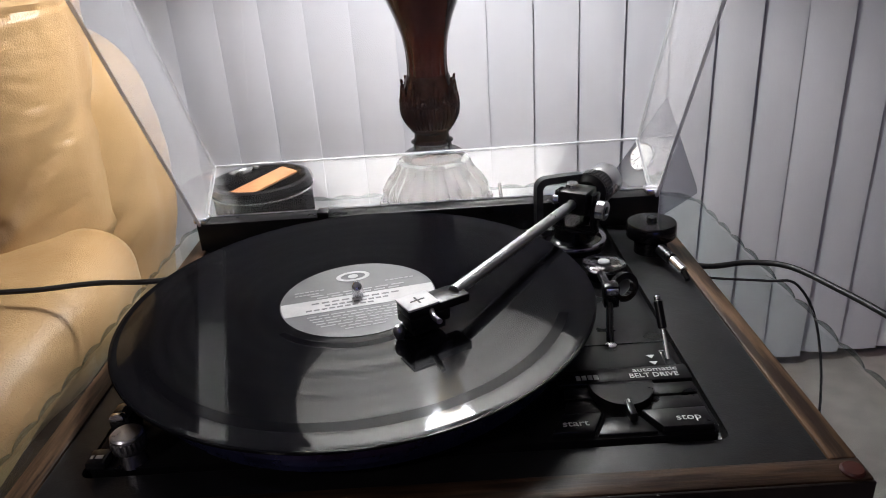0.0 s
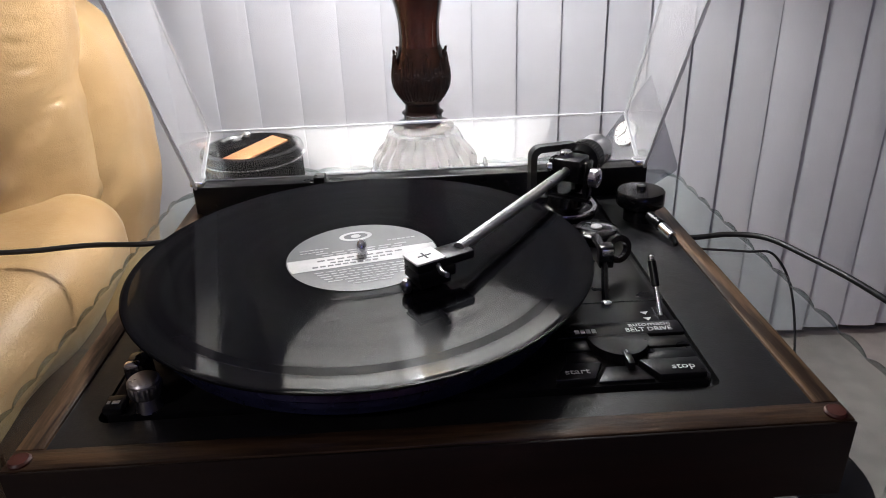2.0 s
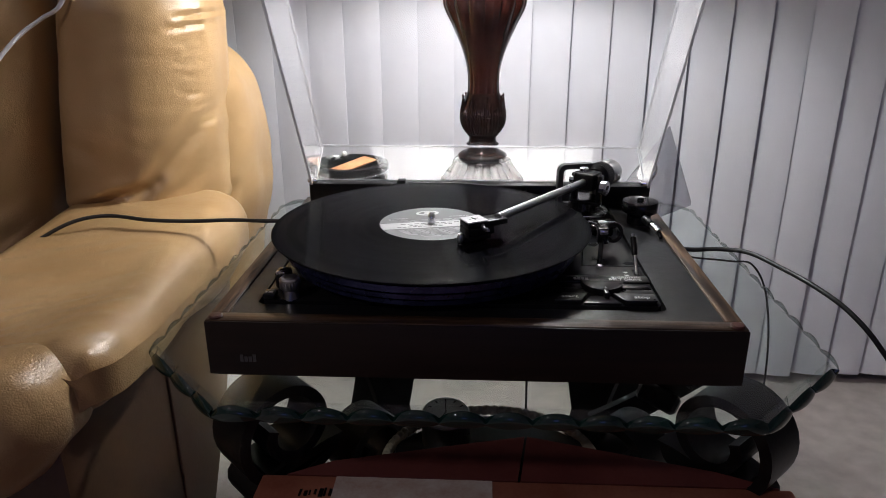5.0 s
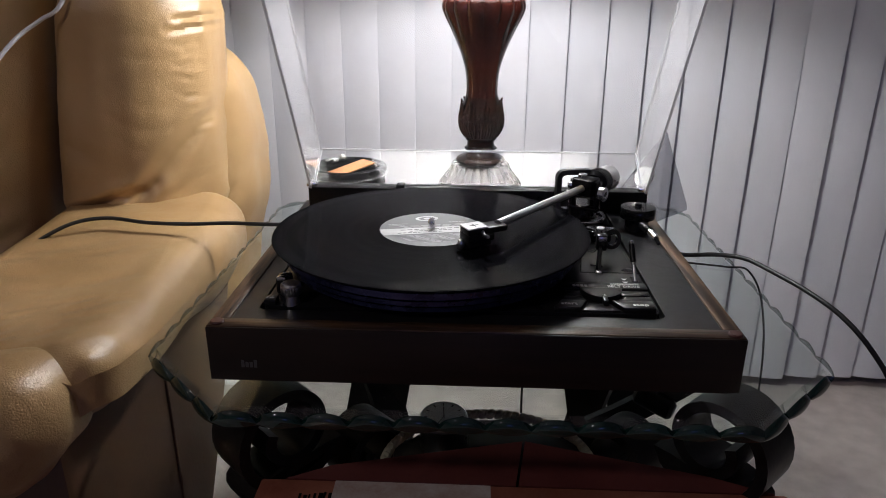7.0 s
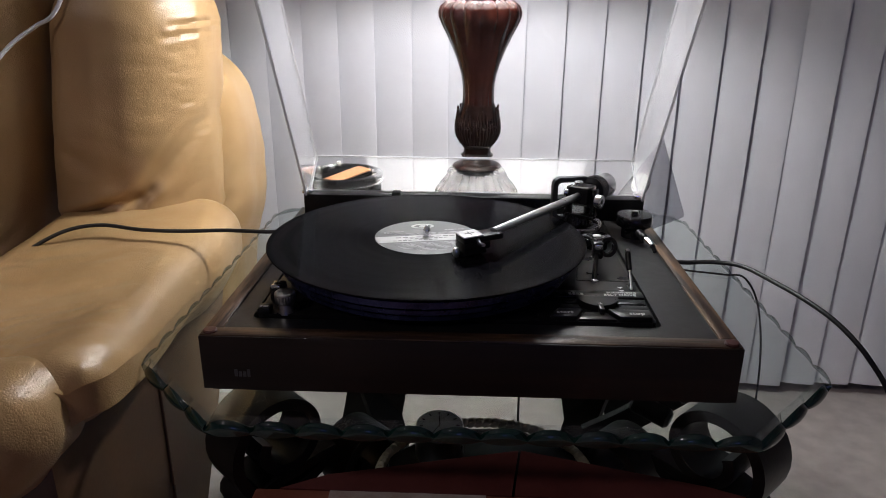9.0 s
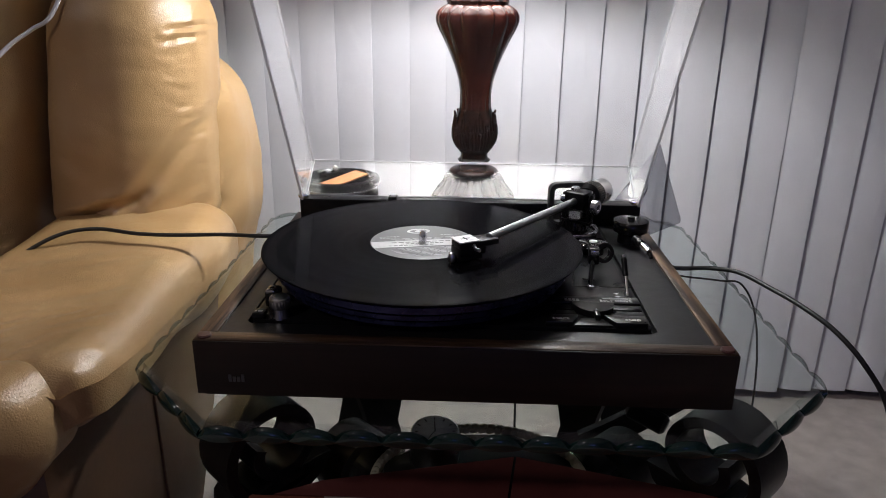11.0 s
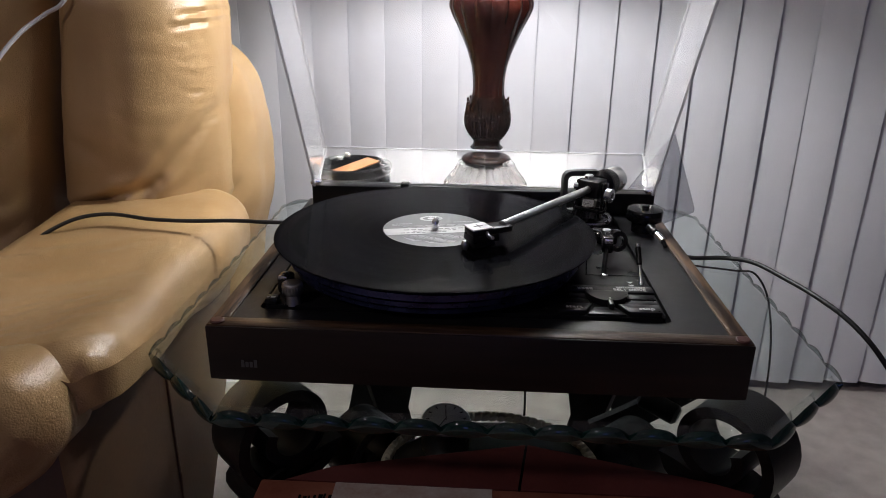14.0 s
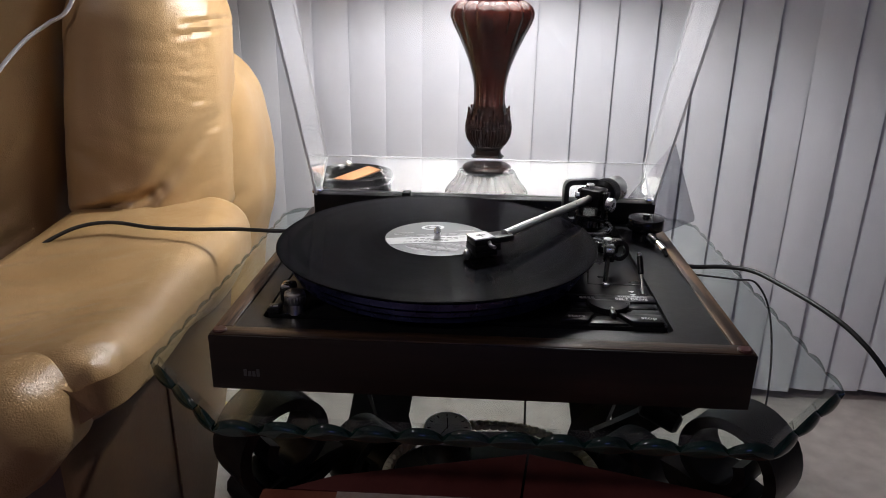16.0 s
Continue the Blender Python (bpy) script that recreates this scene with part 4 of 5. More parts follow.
lever = part("cueing_lever", rod((0.1462, 0.1200, PT + 0.0150), (0.1455, 0.1305, PT + 0.0290), 0.0027, 16, 0.0008), BLACK_SATIN, tt, "black cueing lever on a bright shaft")
part("lever_shaft", rod((0.1470, 0.1080, PT - 0.001), (0.1462, 0.1205, PT + 0.0155), 0.0016, 14), CHROME, lever)
part("lever_tip", rod((0.1455, 0.1303, PT + 0.0288), (0.1453, 0.1325, PT + 0.0312), 0.0020, 14, 0.0006), CHROME, lever)
part("lever_slot", box(0.1440, 0.1495, 0.098, 0.118, PT + 0.0008, PT + 0.0012), BLACK_GLOSS, tt)
for y, flip in ((0.1115, 1), (0.1045, 1)):
    part("cue_arrow", prism([(0.1350, y + 0.0018 * flip), (0.1400, y + 0.0018 * flip), (0.1375, y - 0.0016 * flip)][::flip], PT + 0.0009, PT + 0.0012), WHITE_PRINT, tt, smooth=False)
part("strip_groove", box(0.100, 0.155, 0.1270, 0.1282, PT + 0.0009, PT + 0.0011), BLACK_GLOSS, tt)
part("strip_groove", moved(box(0.0, 0.0011, 0.0, 0.10, PT + 0.0009, PT + 0.0011), pose(0.100, 0.1275, 0, 0, 0, -8)), BLACK_GLOSS, tt)

# control panel
control = part("control_bar", box(0.0760, 0.1535, 0.0845, 0.0985, PT + 0.0009, PT + 0.0034, 0.0006), BLACK_SATIN, tt)
writing("control_text", "automatic", 0.0058, Matrix.Translation((0.1215, 0.0930, PT + 0.0036)), WHITE_PRINT, control, stretch=1.12)
writing("control_text", "BELT DRIVE", 0.0060, Matrix.Translation((0.1185, 0.0873, PT + 0.0036)), WHITE_PRINT, control, stretch=0.92)
part("model_bars", merge(*[box(0.0880 + 0.0034 * k, 0.0906 + 0.0034 * k, 0.0878, 0.0922, PT + 0.0035, PT + 0.0037) for k in range(4)]), SILVER_PRINT, control, smooth=False)
for name, poly, txt, tx in (("start_button", [(0.0668, 0.0410), (0.0885, 0.0410), (0.0955, 0.0560), (0.0745, 0.0560)], "start", 0.0728), ("stop_button", [(0.1240, 0.0410), (0.1500, 0.0410), (0.1500, 0.0560), (0.1165, 0.0560)], "stop", 0.1320)):
    b = part(name, prism(poly, PT + 0.0009, PT + 0.0052, 0.0006), BLACK_SATIN, tt, "black push button")
    writing("button_text", txt, 0.0068, Matrix.Translation((tx, 0.0455, PT + 0.0054)), WHITE_PRINT, b, stretch=1.1)
for poly in ([(0.0760, 0.0590), (0.0955, 0.0590), (0.0940, 0.0700), (0.0790, 0.0700)], [(0.0785, 0.0722), (0.0935, 0.0722), (0.0930, 0.0825), (0.0800, 0.0825)], [(0.1225, 0.0590), (0.1510, 0.0590), (0.1515, 0.0700), (0.1260, 0.0700)], [(0.1275, 0.0722), (0.1520, 0.0722), (0.1525, 0.0825), (0.1285, 0.0825)], [(0.0905, 0.0410), (0.1215, 0.0410), (0.1150, 0.0545), (0.0975, 0.0545)]):
    part("panel_tile", prism(poly, PT + 0.0009, PT + 0.0026, 0.0005), BLACK_SATIN, tt)
half = [(0.1110 + 0.0180 * math.cos(math.pi + math.pi * i / 24), 0.0805 + 0.0215 * math.sin(math.pi + math.pi * i / 24)) for i in range(25)]
sel = part("speed_selector", prism(half, PT + 0.0009, PT + 0.0066, 0.0008), BLACK_SATIN, tt, "black half-round selector")
part("selector_tab", box(0.1090, 0.1130, 0.0500, 0.0630, PT + 0.0010, PT + 0.0075, 0.0008), BLACK_SATIN, sel)
part("selector_mark", box(0.1105, 0.1115, 0.0595, 0.0625, PT + 0.0076, PT + 0.0079), SILVER_PRINT, sel, smooth=False)
# pitch controls at the other end of the chassis
pk = part("pitch_knob", lathe([(0, PT), (0.0070, PT), (0.0064, PT + 0.0040), (0.0060, PT + 0.0085), (0.0080, PT + 0.0092), (0.0086, PT + 0.0100), (0.0086, PT + 0.0165), (0, PT + 0.0165)], (-0.152, 0.0455, 0), 48, lambda r, z, a: r * (1 + 0.03 * math.cos(24 * a)) if r > 0.0082 else r), ALU, tt, "knurled silver pitch knob")
part("knob_cap", lathe([(0, PT + 0.0166), (0.0084, PT + 0.0166), (0.0084, PT + 0.0180), (0.0074, PT + 0.0190), (0, PT + 0.0192)], (-0.152, 0.0455, 0), 40), ALU, pk, "turned silver cap")
kb = part("stroboscope_window", box(-0.1700, -0.1580, 0.062, 0.078, PT + 0.0008, PT + 0.016, 0.0025), BLACK_GLOSS, tt)
part("window_glass", box(-0.1685, -0.1605, 0.0610, 0.0660, PT + 0.0135, PT + 0.0172, 0.001), CHROME, kb)
fb = part("size_button", box(-0.1745, -0.1640, 0.0385, 0.0505, PT + 0.0009, PT + 0.0060, 0.0012), BLACK_SATIN, tt)
part("button_mark", merge(box(-0.1728, -0.1712, 0.042, 0.0445, PT + 0.0061, PT + 0.0064), box(-0.1700, -0.1662, 0.042, 0.0445, PT + 0.0061, PT + 0.0064)), SILVER_PRINT, fb, smooth=False)

# lid: hinged along x, open by LID degrees
LID = 57.0
LW, LH, LL, TH = 0.2010, 0.080, 0.352, 0.0030
HM = Matrix.Translation((0.0025, 0.3280, PT + 0.0130)) @ Matrix.Rotation(radians(-LID), 4, "X")


def sheet(*dims):
    """A flat sheet whose narrow rims take the second material."""
    bm = box(*dims, 0.0006, 1)
    for f in bm.faces:
        f.material_index = 1 if f.calc_area() < 0.0022 else 0
    return moved(bm, HM)


lid = part("lid_top", sheet(-LW, LW, -LL, 0, LH - TH, LH), ACRYLIC, tt, "clear acrylic lid, raised", smooth=False, second=ACRYLIC_EDGE)
part("lid_back", sheet(-LW + TH, LW - TH, -TH, 0, 0.018, LH - TH - 0.0002), ACRYLIC_BACK, lid, smooth=False, second=ACRYLIC_EDGE)
part("lid_front", sheet(-LW + TH, LW - TH, -LL, -LL + TH, 0.002, LH - TH - 0.0002), ACRYLIC, lid, smooth=False, second=ACRYLIC_EDGE)
for x0, x1 in ((-LW, -LW + TH), (LW - TH, LW)):
    part("lid_side", sheet(x0, x1, -LL, 0, 0.002, LH - TH - 0.0002), ACRYLIC_SIDE, lid, smooth=False, second=ACRYLIC_EDGE)
for x in (-0.196, 0.199):
    part("hinge", box(x - 0.006, x + 0.006, 0.3245, 0.3380, PT + 0.0248, PT + 0.0300, 0.0015), CHROME, tt, "small bright hinge")
# ---- single-play adapter and plug on the deck ----
puck = thing("record_adapter", "black round record adapter on a short stand on the deck", "record adapter")
PX, PY = 0.1815, 0.268
part("stand", lathe([(0, PT - 0.0015), (0.0130, PT - 0.0015), (0.0130, PT + 0.0085), (0.0155, PT + 0.0100), (0.0155, PT + 0.0120), (0, PT + 0.0120)], (PX, PY, 0), 36), BLACK_GLOSS, puck)
body = part("body", lathe([(0, PT + 0.0120), (0.0190, PT + 0.0120), (0.0196, PT + 0.0130), (0.0196, PT + 0.0225), (0.0186, PT + 0.0238), (0.0060, PT + 0.0245), (0, PT + 0.0245)], (PX, PY, 0), 48), BLACK_GLOSS, puck)
part("centre_hub", lathe([(0, PT + 0.0245), (0.0042, PT + 0.0245), (0.0036, PT + 0.0275), (0, PT + 0.0280)], (PX, PY, 0), 24), BLACK_SATIN, puck)
plug = thing("audio_plug", "small silver plug on a black collar lying on the deck", "plug")
part("barrel", rod((0.1860, 0.2270, PT + 0.0090), (0.1900, 0.2120, PT + 0.0062), 0.0036, 20, 0.0008), CHROME, plug)
part("collar", rod((0.1815, 0.2440, PT + 0.0105), (0.1860, 0.2270, PT + 0.0090), 0.0044, 20, 0.001), BLACK_SATIN, plug)
part("tip", rod((0.1900, 0.2120, PT + 0.0062), (0.1915, 0.2060, PT + 0.0018), 0.0022, 16, 0.0006), BLACK_SATIN, plug)

# ---- table lamp ----
lamp = thing("table_lamp", "carved mahogany table lamp with a lit pale shade", "table lamp")


def flutes(n, depth):
    return lambda r, z, a: r * (1 + depth * abs(math.cos(n * a / 2)) - depth)


part("plinth_foot", lathe([(0, 0), (0.060, 0), (0.0640, 0.004), (0.0640, 0.010), (0.0610, 0.013), (0.0600, 0.034), (0.0625, 0.037), (0.0630, 0.042), (0.0615, 0.045), (0.0585, 0.046), (0, 0.046)], (*LAMP, GLASS), 96), DARK_RESIN, lamp, "dark carved round foot")
swags = []
for k in range(10):
    a = 2 * math.pi * (k + 0.25) / 10
    m = Matrix.Translation((LAMP[0] + 0.0605 * math.cos(a), LAMP[1] + 0.0605 * math.sin(a), GLASS + 0.024)) @ Matrix.Rotation(a + math.pi / 2, 4, "Z")
    curl = [Vector(((0.002 + 0.0065 * u) * math.cos(9.0 * u), 0, (0.002 + 0.0065 * u) * math.sin(9.0 * u))) for u in [i / 18 for i in range(19)]] + [Vector((-0.016, 0, -0.004)), Vector((-0.021, 0, 0.005))]
    swags.append(moved(sweep(curl, circle(0.0022, 8), up=Vector((0, 1, 0))), m))
part("foot_carving", merge(*swags), DARK_RESIN, lamp, "carved dark scrolls")
part("foot_beads", merge(*[moved(lathe([(0, -0.0022), (0.0019, -0.0012), (0.0024, 0), (0.0019, 0.0012), (0, 0.0022)], seg=8), Matrix.Translation((LAMP[0] + 0.0628 * math.cos(2 * math.pi * k / 40), LAMP[1] + 0.0628 * math.sin(2 * math.pi * k / 40), GLASS + 0.0395))) for k in range(40)]), DARK_RESIN, lamp)
part("dome", lathe([(0.0585, 0.046), (0.0605, 0.050), (0.0600, 0.056), (0.0560, 0.063), (0.0490, 0.071), (0.0435, 0.079), (0.0410, 0.086), (0.0, 0.0885)], (*LAMP, GLASS), 132, flutes(22, 0.07)), DARK_RESIN, lamp, "fluted dark dome")
part("turned_step", lathe([(0.0, 0.0880), (0.0340, 0.0885), (0.0352, 0.0915), (0.0340, 0.0935), (0.0290, 0.0965), (0.0235, 0.0975), (0.0215, 0.1000), (0.0210, 0.106), (0.0235, 0.108), (0.0195, 0.111), (0.0190, 0.118), (0.0225, 0.121), (0.0185, 0.124), (0.0, 0.124)], (*LAMP, GLASS), 72), CARVED, lamp, "dark turned step")
part("leaf_bulb", lathe([(0, 0.123), (0.0185, 0.124), (0.0240, 0.130), (0.0272, 0.139), (0.0282, 0.150), (0.0272, 0.162), (0.0250, 0.172), (0.0230, 0.180), (0, 0.180)], (*LAMP, GLASS), 64), CARVED, lamp)
leaves = bmesh.new()
for k in range(8):
    a = 2 * math.pi * (k + 0.3) / 8
    for s in range(-2, 3):
        h = 0.050 - 0.0085 * abs(s)
        bend = a + s * 0.145
        prof = [(0.0225, 0.126), (0.0292, 0.138), (0.0306, 0.152), (0.0288, 0.126 + h * 0.86), (0.0288, 0.126 + h), (0.0302, 0.127 + h)]
        pts = [Vector((LAMP[0] + r * math.cos(bend + 0.03 * s * (z - 0.126) / 0.05), LAMP[1] + r * math.sin(bend + 0.03 * s * (z - 0.126) / 0.05), GLASS + z)) for r, z in prof]
        rib = sweep(smooth_path(pts, 4), circle(0.0030, 8), scale=lambda t: 1.0 - 0.6 * t)
        me = bpy.data.meshes.new("tmp")
        rib.to_mesh(me)
        rib.free()
        leaves.from_mesh(me)
        bpy.data.meshes.remove(me)
part("acanthus_leaves", leaves, CARVED, lamp, "carved dark acanthus leaves")


def gadroon(r, z, a):
    k = max(0.0, min(1.0, (z - 0.255) / 0.03))
    low = max(0.0, min(1.0, (0.225 - z) / 0.03))
    return r * (1 - 0.085 * k * (1 - abs(math.cos(7 * a))) - 0.06 * low * (1 - abs(math.cos(6 * a))))


part("vase_body", lathe([(0, 0.176), (0.0225, 0.176), (0.0215, 0.190), (0.0220, 0.205), (0.0245, 0.220), (0.0300, 0.238), (0.0375, 0.256), (0.0450, 0.272), (0.0520, 0.285), (0.0560, 0.295), (0.0562, 0.302), (0.0535, 0.309), (0.0460, 0.315), (0.0400, 0.318), (0.0, 0.318)], (*LAMP, GLASS), 168, gadroon), MAHOGANY, lamp, "glossy red mahogany vase body")
part("neck", lathe([(0, 0.317), (0.0400, 0.317), (0.0420, 0.321), (0.0400, 0.325), (0.0280, 0.330), (0.0220, 0.345), (0.0260, 0.365), (0.0240, 0.385), (0.0140, 0.395), (0.0, 0.395)], (*LAMP, GLASS), 64, gadroon), CARVED, lamp)
part("pole", rod((*LAMP, GLASS + 0.39), (*LAMP, 0.982), 0.006, 16), ALU, lamp)
part("shade", lathe([(0.196, 0.977), (0.172, 1.04), (0.140, 1.11), (0.095, 1.17), (0.055, 1.20)], (*LAMP, 0), 72, caps=False), SHADE, lamp, "pale fabric shade")
part("spider", merge(rod((LAMP[0] - 0.0565, LAMP[1], 1.198), (LAMP[0] + 0.0565, LAMP[1], 1.198), 0.002, 8), rod((LAMP[0], LAMP[1] - 0.0565, 1.198), (LAMP[0], LAMP[1] + 0.0565, 1.198), 0.002, 8), rod((*LAMP, 1.087), (*LAMP, 1.212), 0.003, 8)), ALU, lamp)
part("socket", lathe([(0, 0.965), (0.010, 0.965), (0.0125, 0.970), (0.0125, 0.982), (0.017, 0.988), (0.018, 1.012), (0.013, 1.016), (0, 1.016)], (*LAMP, 0), 32), BRASS, lamp, "brass bulb socket")
bulb = part("bulb", lathe([(0, 1.0165), (0.012, 1.017), (0.014, 1.026), (0.027, 1.042), (0.030, 1.058), (0.022, 1.078), (0.0, 1.088)], (*LAMP, 0), 32), BULB, lamp, "lit bulb")
bulb.visible_shadow = False

# ---- jar ----
jar = thing("candle_jar", "glossy black jar with a beaded rim on the glass table", "jar")
JC = (-0.181, 0.487, GLASS)
part("body", lathe([(0, 0.0005), (0.048, 0.0005), (0.0515, 0.004), (0.0525, 0.030), (0.0525, 0.072), (0.0545, 0.076), (0.0560, 0.080), (0.0545, 0.0845), (0.0490, 0.0855), (0.0430, 0.0800), (0.0415, 0.072), (0.0405, 0.040), (0, 0.038)], JC, 80), BLACK_GLOSS, jar)
part("beaded_rim", merge(*[moved(lathe([(0, -0.0014), (0.0012, -0.0008), (0.0016, 0), (0.0012, 0.0008), (0, 0.0014)], seg=8), Matrix.Translation((JC[0] + 0.0548 * math.cos(2 * math.pi * k / 72), JC[1] + 0.0548 * math.sin(2 * math.pi * k / 72), GLASS + 0.0738))) for k in range(72)]), CHROME, jar, "tiny silver beads")
part("ribs", merge(*[moved(box(0.0520, 0.0533, -0.0007, 0.0007, 0.012, 0.066), Matrix.Translation(JC) @ Matrix.Rotation(2 * math.pi * k / 48, 4, "Z")) for k in range(48)]), BLACK_GLOSS, jar, smooth=False)
stick = tagged(part("card_strip", moved(box(-0.045, 0.045, -0.0150, 0.0150, -0.0012, 0.0012, 0.0006), pose(-0.187, 0.486, GLASS + 0.0765, 0, -9, 44)), STICK), "orange-brown strip of card lying across the jar", "card strip")
bead = tagged(part("white_bead", lathe([(0, -0.004), (0.003, -0.0028), (0.0042, 0), (0.003, 0.0028), (0, 0.004)], (-0.195, 0.527, GLASS + 0.0875), 20), CLOCK_FACE), "small white bead on the rim of the jar", "bead")

# ---- crystal pyramid with a clock ----
pyr = thing("crystal_clock", "clear crystal pyramid with a small round clock", "desk clock")
PC = Vector((0.287, 0.578))
corn = [Vector((0.212, 0.585)), Vector((0.268, 0.508)), Vector((0.330, 0.572)), Vector((0.275, 0.640))]
bm = bmesh.new()
low = [bm.verts.new((c.x, c.y, GLASS + 0.0006)) for c in corn]
mid = [bm.verts.new((c.x, c.y, GLASS + 0.008)) for c in corn]
top = bm.verts.new((PC.x, PC.y, GLASS + 0.124))
bm.faces.new(low[::-1])
for i in range(4):
    j = (i + 1) % 4
    bm.faces.new((low[i], low[j], mid[j], mid[i]))
    bm.faces.new((mid[i], mid[j], top))
bmesh.ops.bevel(bm, geom=bm.edges[:], offset=0.0008, segments=1, affect="EDGES")
part("pyramid", bm, CRYSTAL_FACE, pyr, smooth=False)
fm = (corn[0] + corn[1]) / 2
out = Vector((fm.x - PC.x, fm.y - PC.y, 0)).normalized()
fn_ = (out * 0.114 + Vector((0, 0, (fm - PC).length))).normalized()
cc = Vector((fm.x, fm.y, GLASS + 0.010)) * 0.60 + Vector((PC.x, PC.y, GLASS + 0.124)) * 0.40
clock = part("clock_case", along(cc + fn_ * 0.0012, fn_, [(0, 0), (0.0160, 0), (0.0175, 0.002), (0.0175, 0.005), (0.0160, 0.0065), (0.0145, 0.0060), (0, 0.0060)], 48), CHROME, pyr, "silver clock rim")
QC = Matrix.Translation(cc + fn_ * 0.0074) @ fn_.to_track_quat("Z", "Y").to_matrix().to_4x4()
face = part("clock_face", moved(lathe([(0, 0), (0.0146, 0), (0.0146, 0.0004), (0, 0.0004)], seg=40), QC), CLOCK_FACE, clock, "white dial")
part("hour_marks", moved(merge(*[moved(box(0.0108, 0.0134, -0.0005, 0.0005, 0.0005, 0.0007), Matrix.Rotation(2 * math.pi * k / 12, 4, "Z")) for k in range(12)]), QC), BLACK_SATIN, face, smooth=False)
part("clock_hand", moved(merge(box(-0.0006, 0.0006, -0.002, 0.0085, 0.0008, 0.0010), moved(box(-0.0005, 0.0005, -0.002, 0.0110, 0.0010, 0.0012), Matrix.Rotation(2.4, 4, "Z"))), QC), BLACK_SATIN, face, smooth=False)

# ---- cables ----
cab = tagged(part("power_cable", tube([(0.150, 0.372, 0.585), (0.215, 0.374, 0.572), (0.265, 0.362, 0.5655), (0.308, 0.364, 0.5655), (0.338, 0.345, 0.568), (0.360, 0.303, 0.5655), (0.378, 0.254, 0.563), (0.398, 0.215, 0.552), (0.422, 0.190, 0.525), (0.452, 0.185, 0.478), (0.475, 0.185, 0.40), (0.500, 0.180, 0.27), (0.52, 0.18, 0.12), (0.54, 0.20, 0.012), (0.60, 0.30, 0.008)], 0.0028, 14, 10), CABLE), "thick black power cable trailing over the table edge", "cable")
thin = tagged(part("signal_cable", tube([(0.150, 0.369, 0.580), (0.21, 0.368, 0.566), (0.26, 0.345, 0.5625), (0.31, 0.330, 0.5625), (0.336, 0.322, 0.560), (0.352, 0.305, 0.520), (0.356, 0.285, 0.43), (0.350, 0.275, 0.25), (0.345, 0.28, 0.06), (0.345, 0.30, 0.006), (0.36, 0.36, 0.004)], 0.0012, 10, 10), CABLE), "thin black cable hanging down beside the glass", "cable")
left = tagged(part("lamp_cable", tube([(-0.12, 0.372, 0.59), (-0.19, 0.345, 0.608), (-0.231, 0.303, 0.6155), (-0.294, 0.310, 0.6135), (-0.345, 0.304, 0.6135), (-0.395, 0.306, 0.6135), (-0.450, 0.316, 0.6150), (-0.490, 0.306, 0.6100), (-0.530, 0.290, 0.5900), (-0.570, 0.280, 0.560), (-0.62, 0.27, 0.50), (-0.66, 0.26, 0.475)], 0.0024, 12, 10), CABLE), "black cable lying across the leather chair arm", "cable")
white = tagged(part("charger_cable", tube([(-0.66, 0.334, 0.66), (-0.615, 0.340, 0.735), (-0.584, 0.352, 0.785), (-0.556, 0.372, 0.822), (-0.531, 0.388, 0.843), (-0.503, 0.39, 0.862), (-0.48, 0.42, 0.93), (-0.48, 0.45, 0.945), (-0.49, 0.55, 0.93)], 0.0026, 12, 10), WHITE_CABLE), "white cable hanging over the chair back cushion", "cable")

hang = tagged(part("loose_cable", tube([(0.080, 0.372, 0.575), (0.085, 0.50, 0.562), (0.092, 0.655, 0.562), (0.096, 0.676, 0.50), (0.098, 0.69, 0.30), (0.102, 0.70, 0.08), (0.11, 0.74, 0.006), (0.16, 0.80, 0.004)], 0.0022, 10, 10), CABLE), "black cable hanging behind the table to the carpet", "cable")
adapt = thing("power_adapter", "small white power adapter with a yellow plug on the carpet", "adapter")
part("body", box(-0.565, -0.515, 0.85, 0.90, 0.0, 0.055, 0.006), WHITE_CABLE, adapt)
part("plug", box(-0.562, -0.522, 0.822, 0.8498, 0.004, 0.026, 0.004), YELLOW, adapt, "yellow plug")

# ---- cardboard box under the front edge ----
cbox = thing("cardboard_box", "worn red-brown cardboard box with raised flaps below the glass", "box")
part("body", box(-0.196, 0.292, -0.30, 0.053, 0.001, 0.447, 0.003), CARDBOARD, cbox)


def quad_slab(a, b, c, d, th):
    a, b, c, d = (Vector(q) for q in (a, b, c, d))
    nrm = (b - a).cross(d - a).normalized() * th
    bm = bmesh.new()
    f = [bm.verts.new(q) for q in (a, b, c, d)]
    g = [bm.verts.new(q + nrm) for q in (a, b, c, d)]
    bm.faces.new(f)
    bm.faces.new(g)
    for i in range(4):
        j = (i + 1) % 4
        bm.faces.new((f[i], f[j], g[j], g[i]))
    return bm


part("flap", quad_slab((-0.172, 0.052, 0.446), (0.0435, 0.052, 0.446), (0.0515, 0.096, 0.464), (-0.130, 0.066, 0.452), 0.003), CARD_DARK, cbox, "dark red cardboard flap", smooth=False)
part("flap", quad_slab((0.046, 0.052, 0.446), (0.280, 0.052, 0.446), (0.225, 0.066, 0.452), (0.054, 0.096, 0.464), 0.003), CARD_DARK, cbox, "dark red cardboard flap", smooth=False)
tape = part("paper_label", box(-0.125, 0.02, 0.012, 0.0515, 0.4471, 0.4476), PAPER, cbox, "torn pale paper label", smooth=False)
rng = random.Random(3)
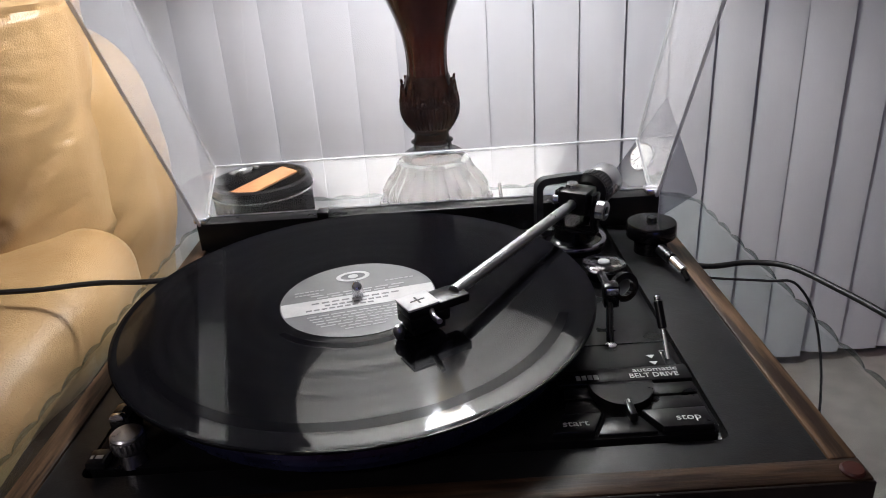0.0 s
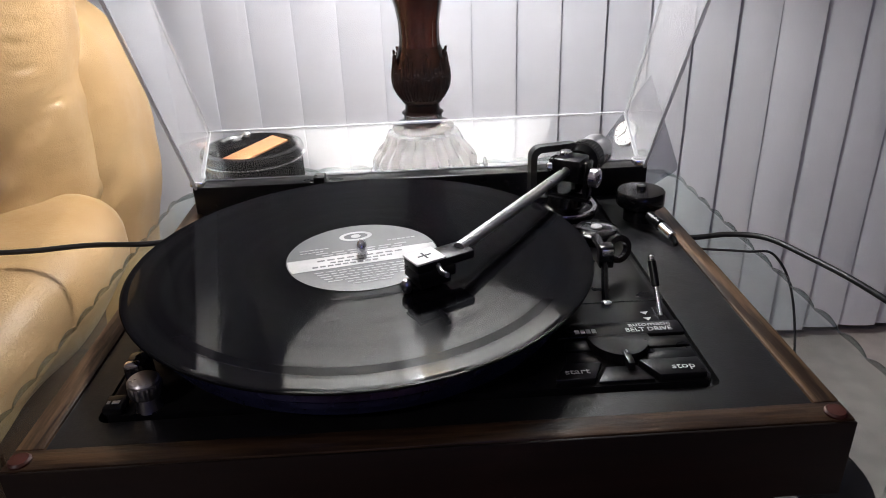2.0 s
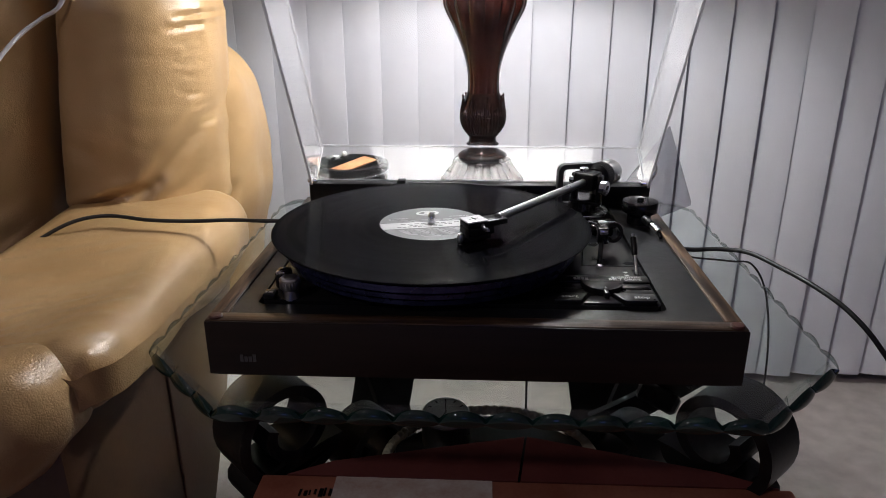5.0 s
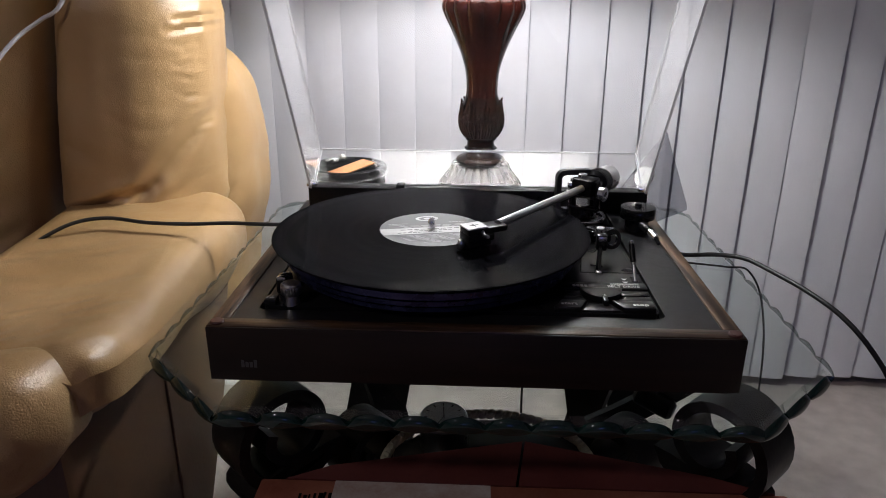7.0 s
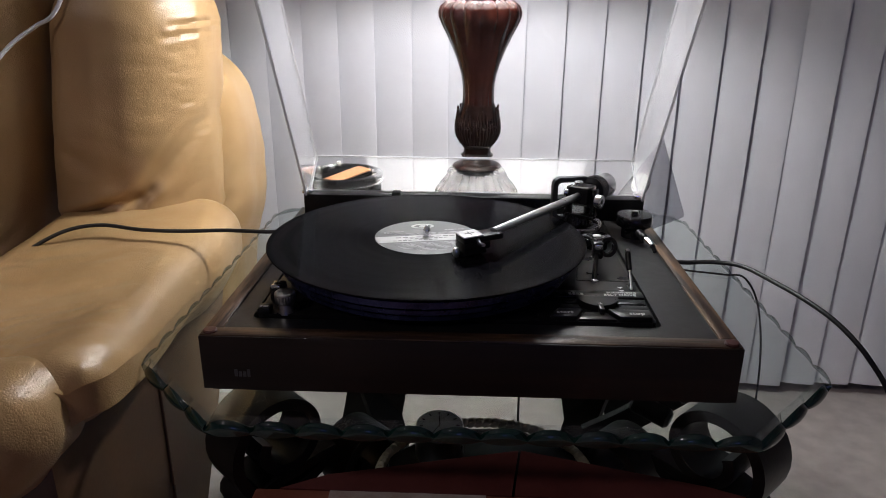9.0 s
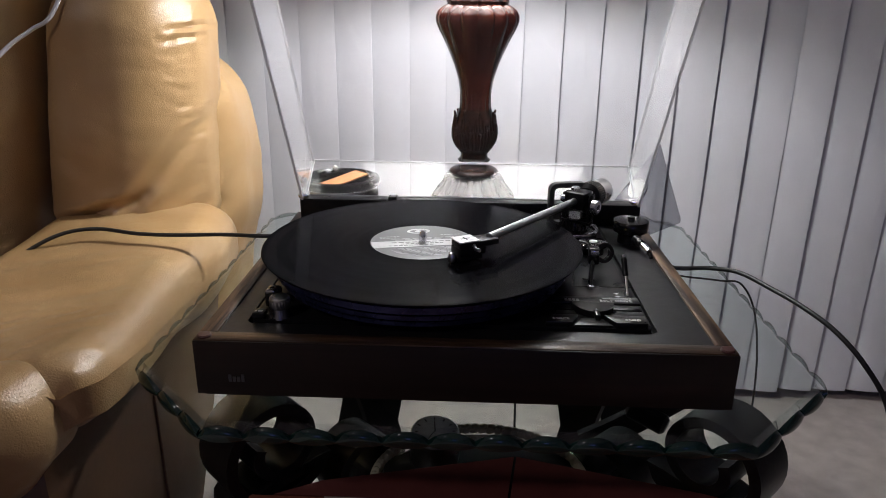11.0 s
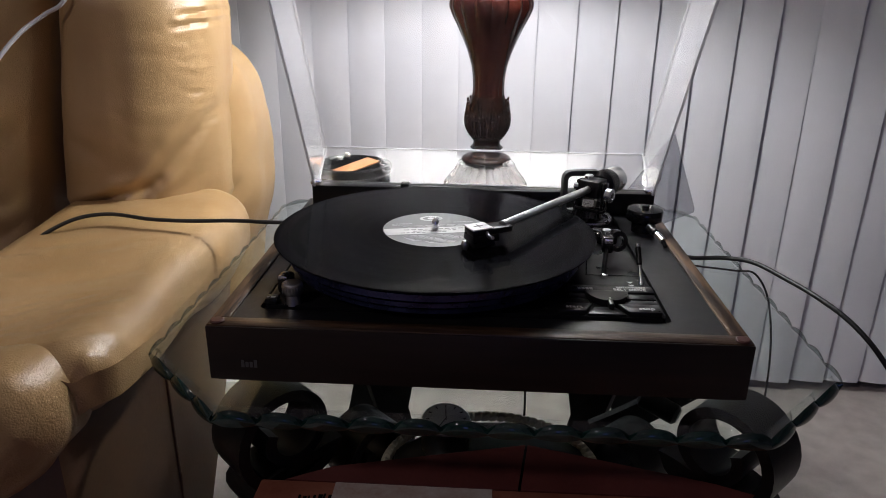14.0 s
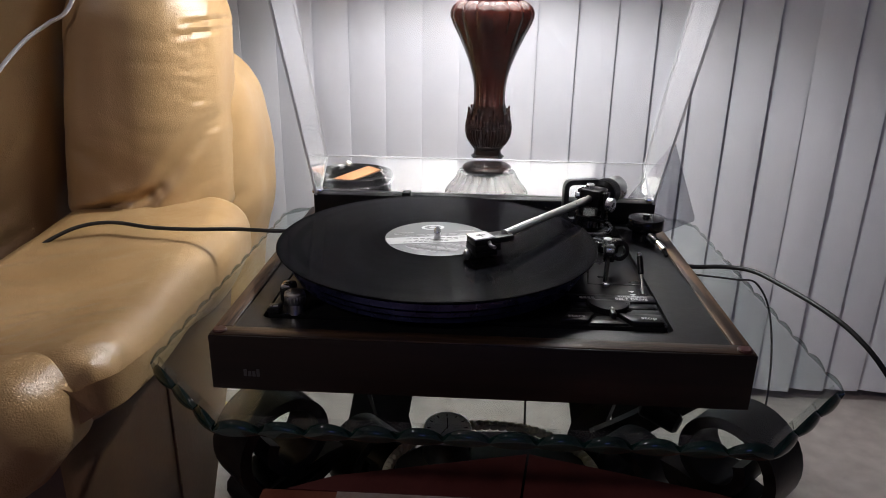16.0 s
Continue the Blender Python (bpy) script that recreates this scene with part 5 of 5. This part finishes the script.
part("scribble", merge(*[box(-0.155 + 0.0045 * k, -0.1535 + 0.0045 * k + rng.uniform(0, 0.003), 0.020 + rng.uniform(0, 0.006), 0.030 + rng.uniform(0, 0.006), 0.4471, 0.4475) for k in range(9)]), BLACK_SATIN, cbox, "dark handwriting marks", smooth=False)

# ---- ornate clock under the table ----
oc = thing("ornate_clock", "round white clock in a pale rope-edged frame below the glass", "clock")
OM = Matrix.Translation((0.020, 0.130, 0.392)) @ pose(0, 0, 0, 8, 0, 4)
OS = OM @ Matrix.Translation((-0.046, 0.036, 0.033)) @ Matrix.Diagonal((0.52, 0.52, 1, 1))
part("frame", moved(prism([(0.095 * math.cos(2 * math.pi * (k + 0.5) / 8) * 1.15, 0.078 * math.sin(2 * math.pi * (k + 0.5) / 8)) for k in range(8)], 0, 0.02, 0.004), OM), IRON, oc, "dark octagonal frame")
ropes = []
for k in range(76):
    a = 2 * math.pi * k / 76
    ropes.append(moved(lathe([(0, -0.008), (0.0042, -0.005), (0.0055, 0), (0.0042, 0.005), (0, 0.008)], seg=8), OM @ Matrix.Translation((0.100 * math.cos(a) * 1.1, 0.080 * math.sin(a), 0.020)) @ Matrix.Rotation(a, 4, "Z") @ Matrix.Rotation(radians(55), 4, "X")))
part("rope_edge", merge(*ropes), ROPE, oc, "twisted rope border")
part("clock_drum", moved(lathe([(0, -0.022), (0.050, -0.022), (0.050, 0.0215), (0.0475, 0.0225), (0.0472, 0.0204), (0, 0.0204)], seg=56), OS), ALU, oc, "pale metal rim")
of = part("dial", moved(lathe([(0, 0.0205), (0.046, 0.0205), (0.047, 0.022), (0.044, 0.0225), (0, 0.0225)], seg=56), OS), CLOCK_FACE, oc, "white dial")
part("hour_marks", moved(merge(*[moved(box(-0.0012, 0.0012, 0.034, 0.041, 0.0226, 0.023), Matrix.Rotation(2 * math.pi * k / 12, 4, "Z")) for k in range(12)]), OS), BLACK_SATIN, of, smooth=False)
part("clock_hand", moved(merge(box(-0.001, 0.001, -0.004, 0.028, 0.0231, 0.0236), moved(box(-0.0008, 0.0008, -0.004, 0.037, 0.0236, 0.0240), Matrix.Rotation(2.6, 4, "Z"))), OS), BLACK_SATIN, of, smooth=False)
part("stand", box(-0.002, 0.042, 0.125, 0.165, 0.001, 0.391, 0.004), IRON, oc)

# ---- ceiling lamp behind the viewer ----
cl = thing("ceiling_lamp", "small round white ceiling lamp, switched on", "ceiling lamp")
part("base", lathe([(0, 2.419), (0.12, 2.419), (0.12, 2.395), (0, 2.395)], (-1.25, -1.5, 0), 40), ALU, cl)
part("diffuser", lathe([(0.11, 2.395), (0.10, 2.36), (0.06, 2.335), (0, 2.33)], (-1.25, -1.5, 0), 40), LAMP_GLOW, cl, "glowing glass dome")

# ---- television behind the viewer, known by its blue glints ----
tv = thing("television", "flat television with a blue screen on the far wall", "television")
part("casing", box(-0.15, 0.95, -4.595, -4.54, 0.85, 1.50, 0.006), BLACK_SATIN, tv)
part("screen", box(-0.12, 0.92, -4.5405, -4.5370, 0.88, 1.47), SCREEN, tv, "glowing blue screen", smooth=False)
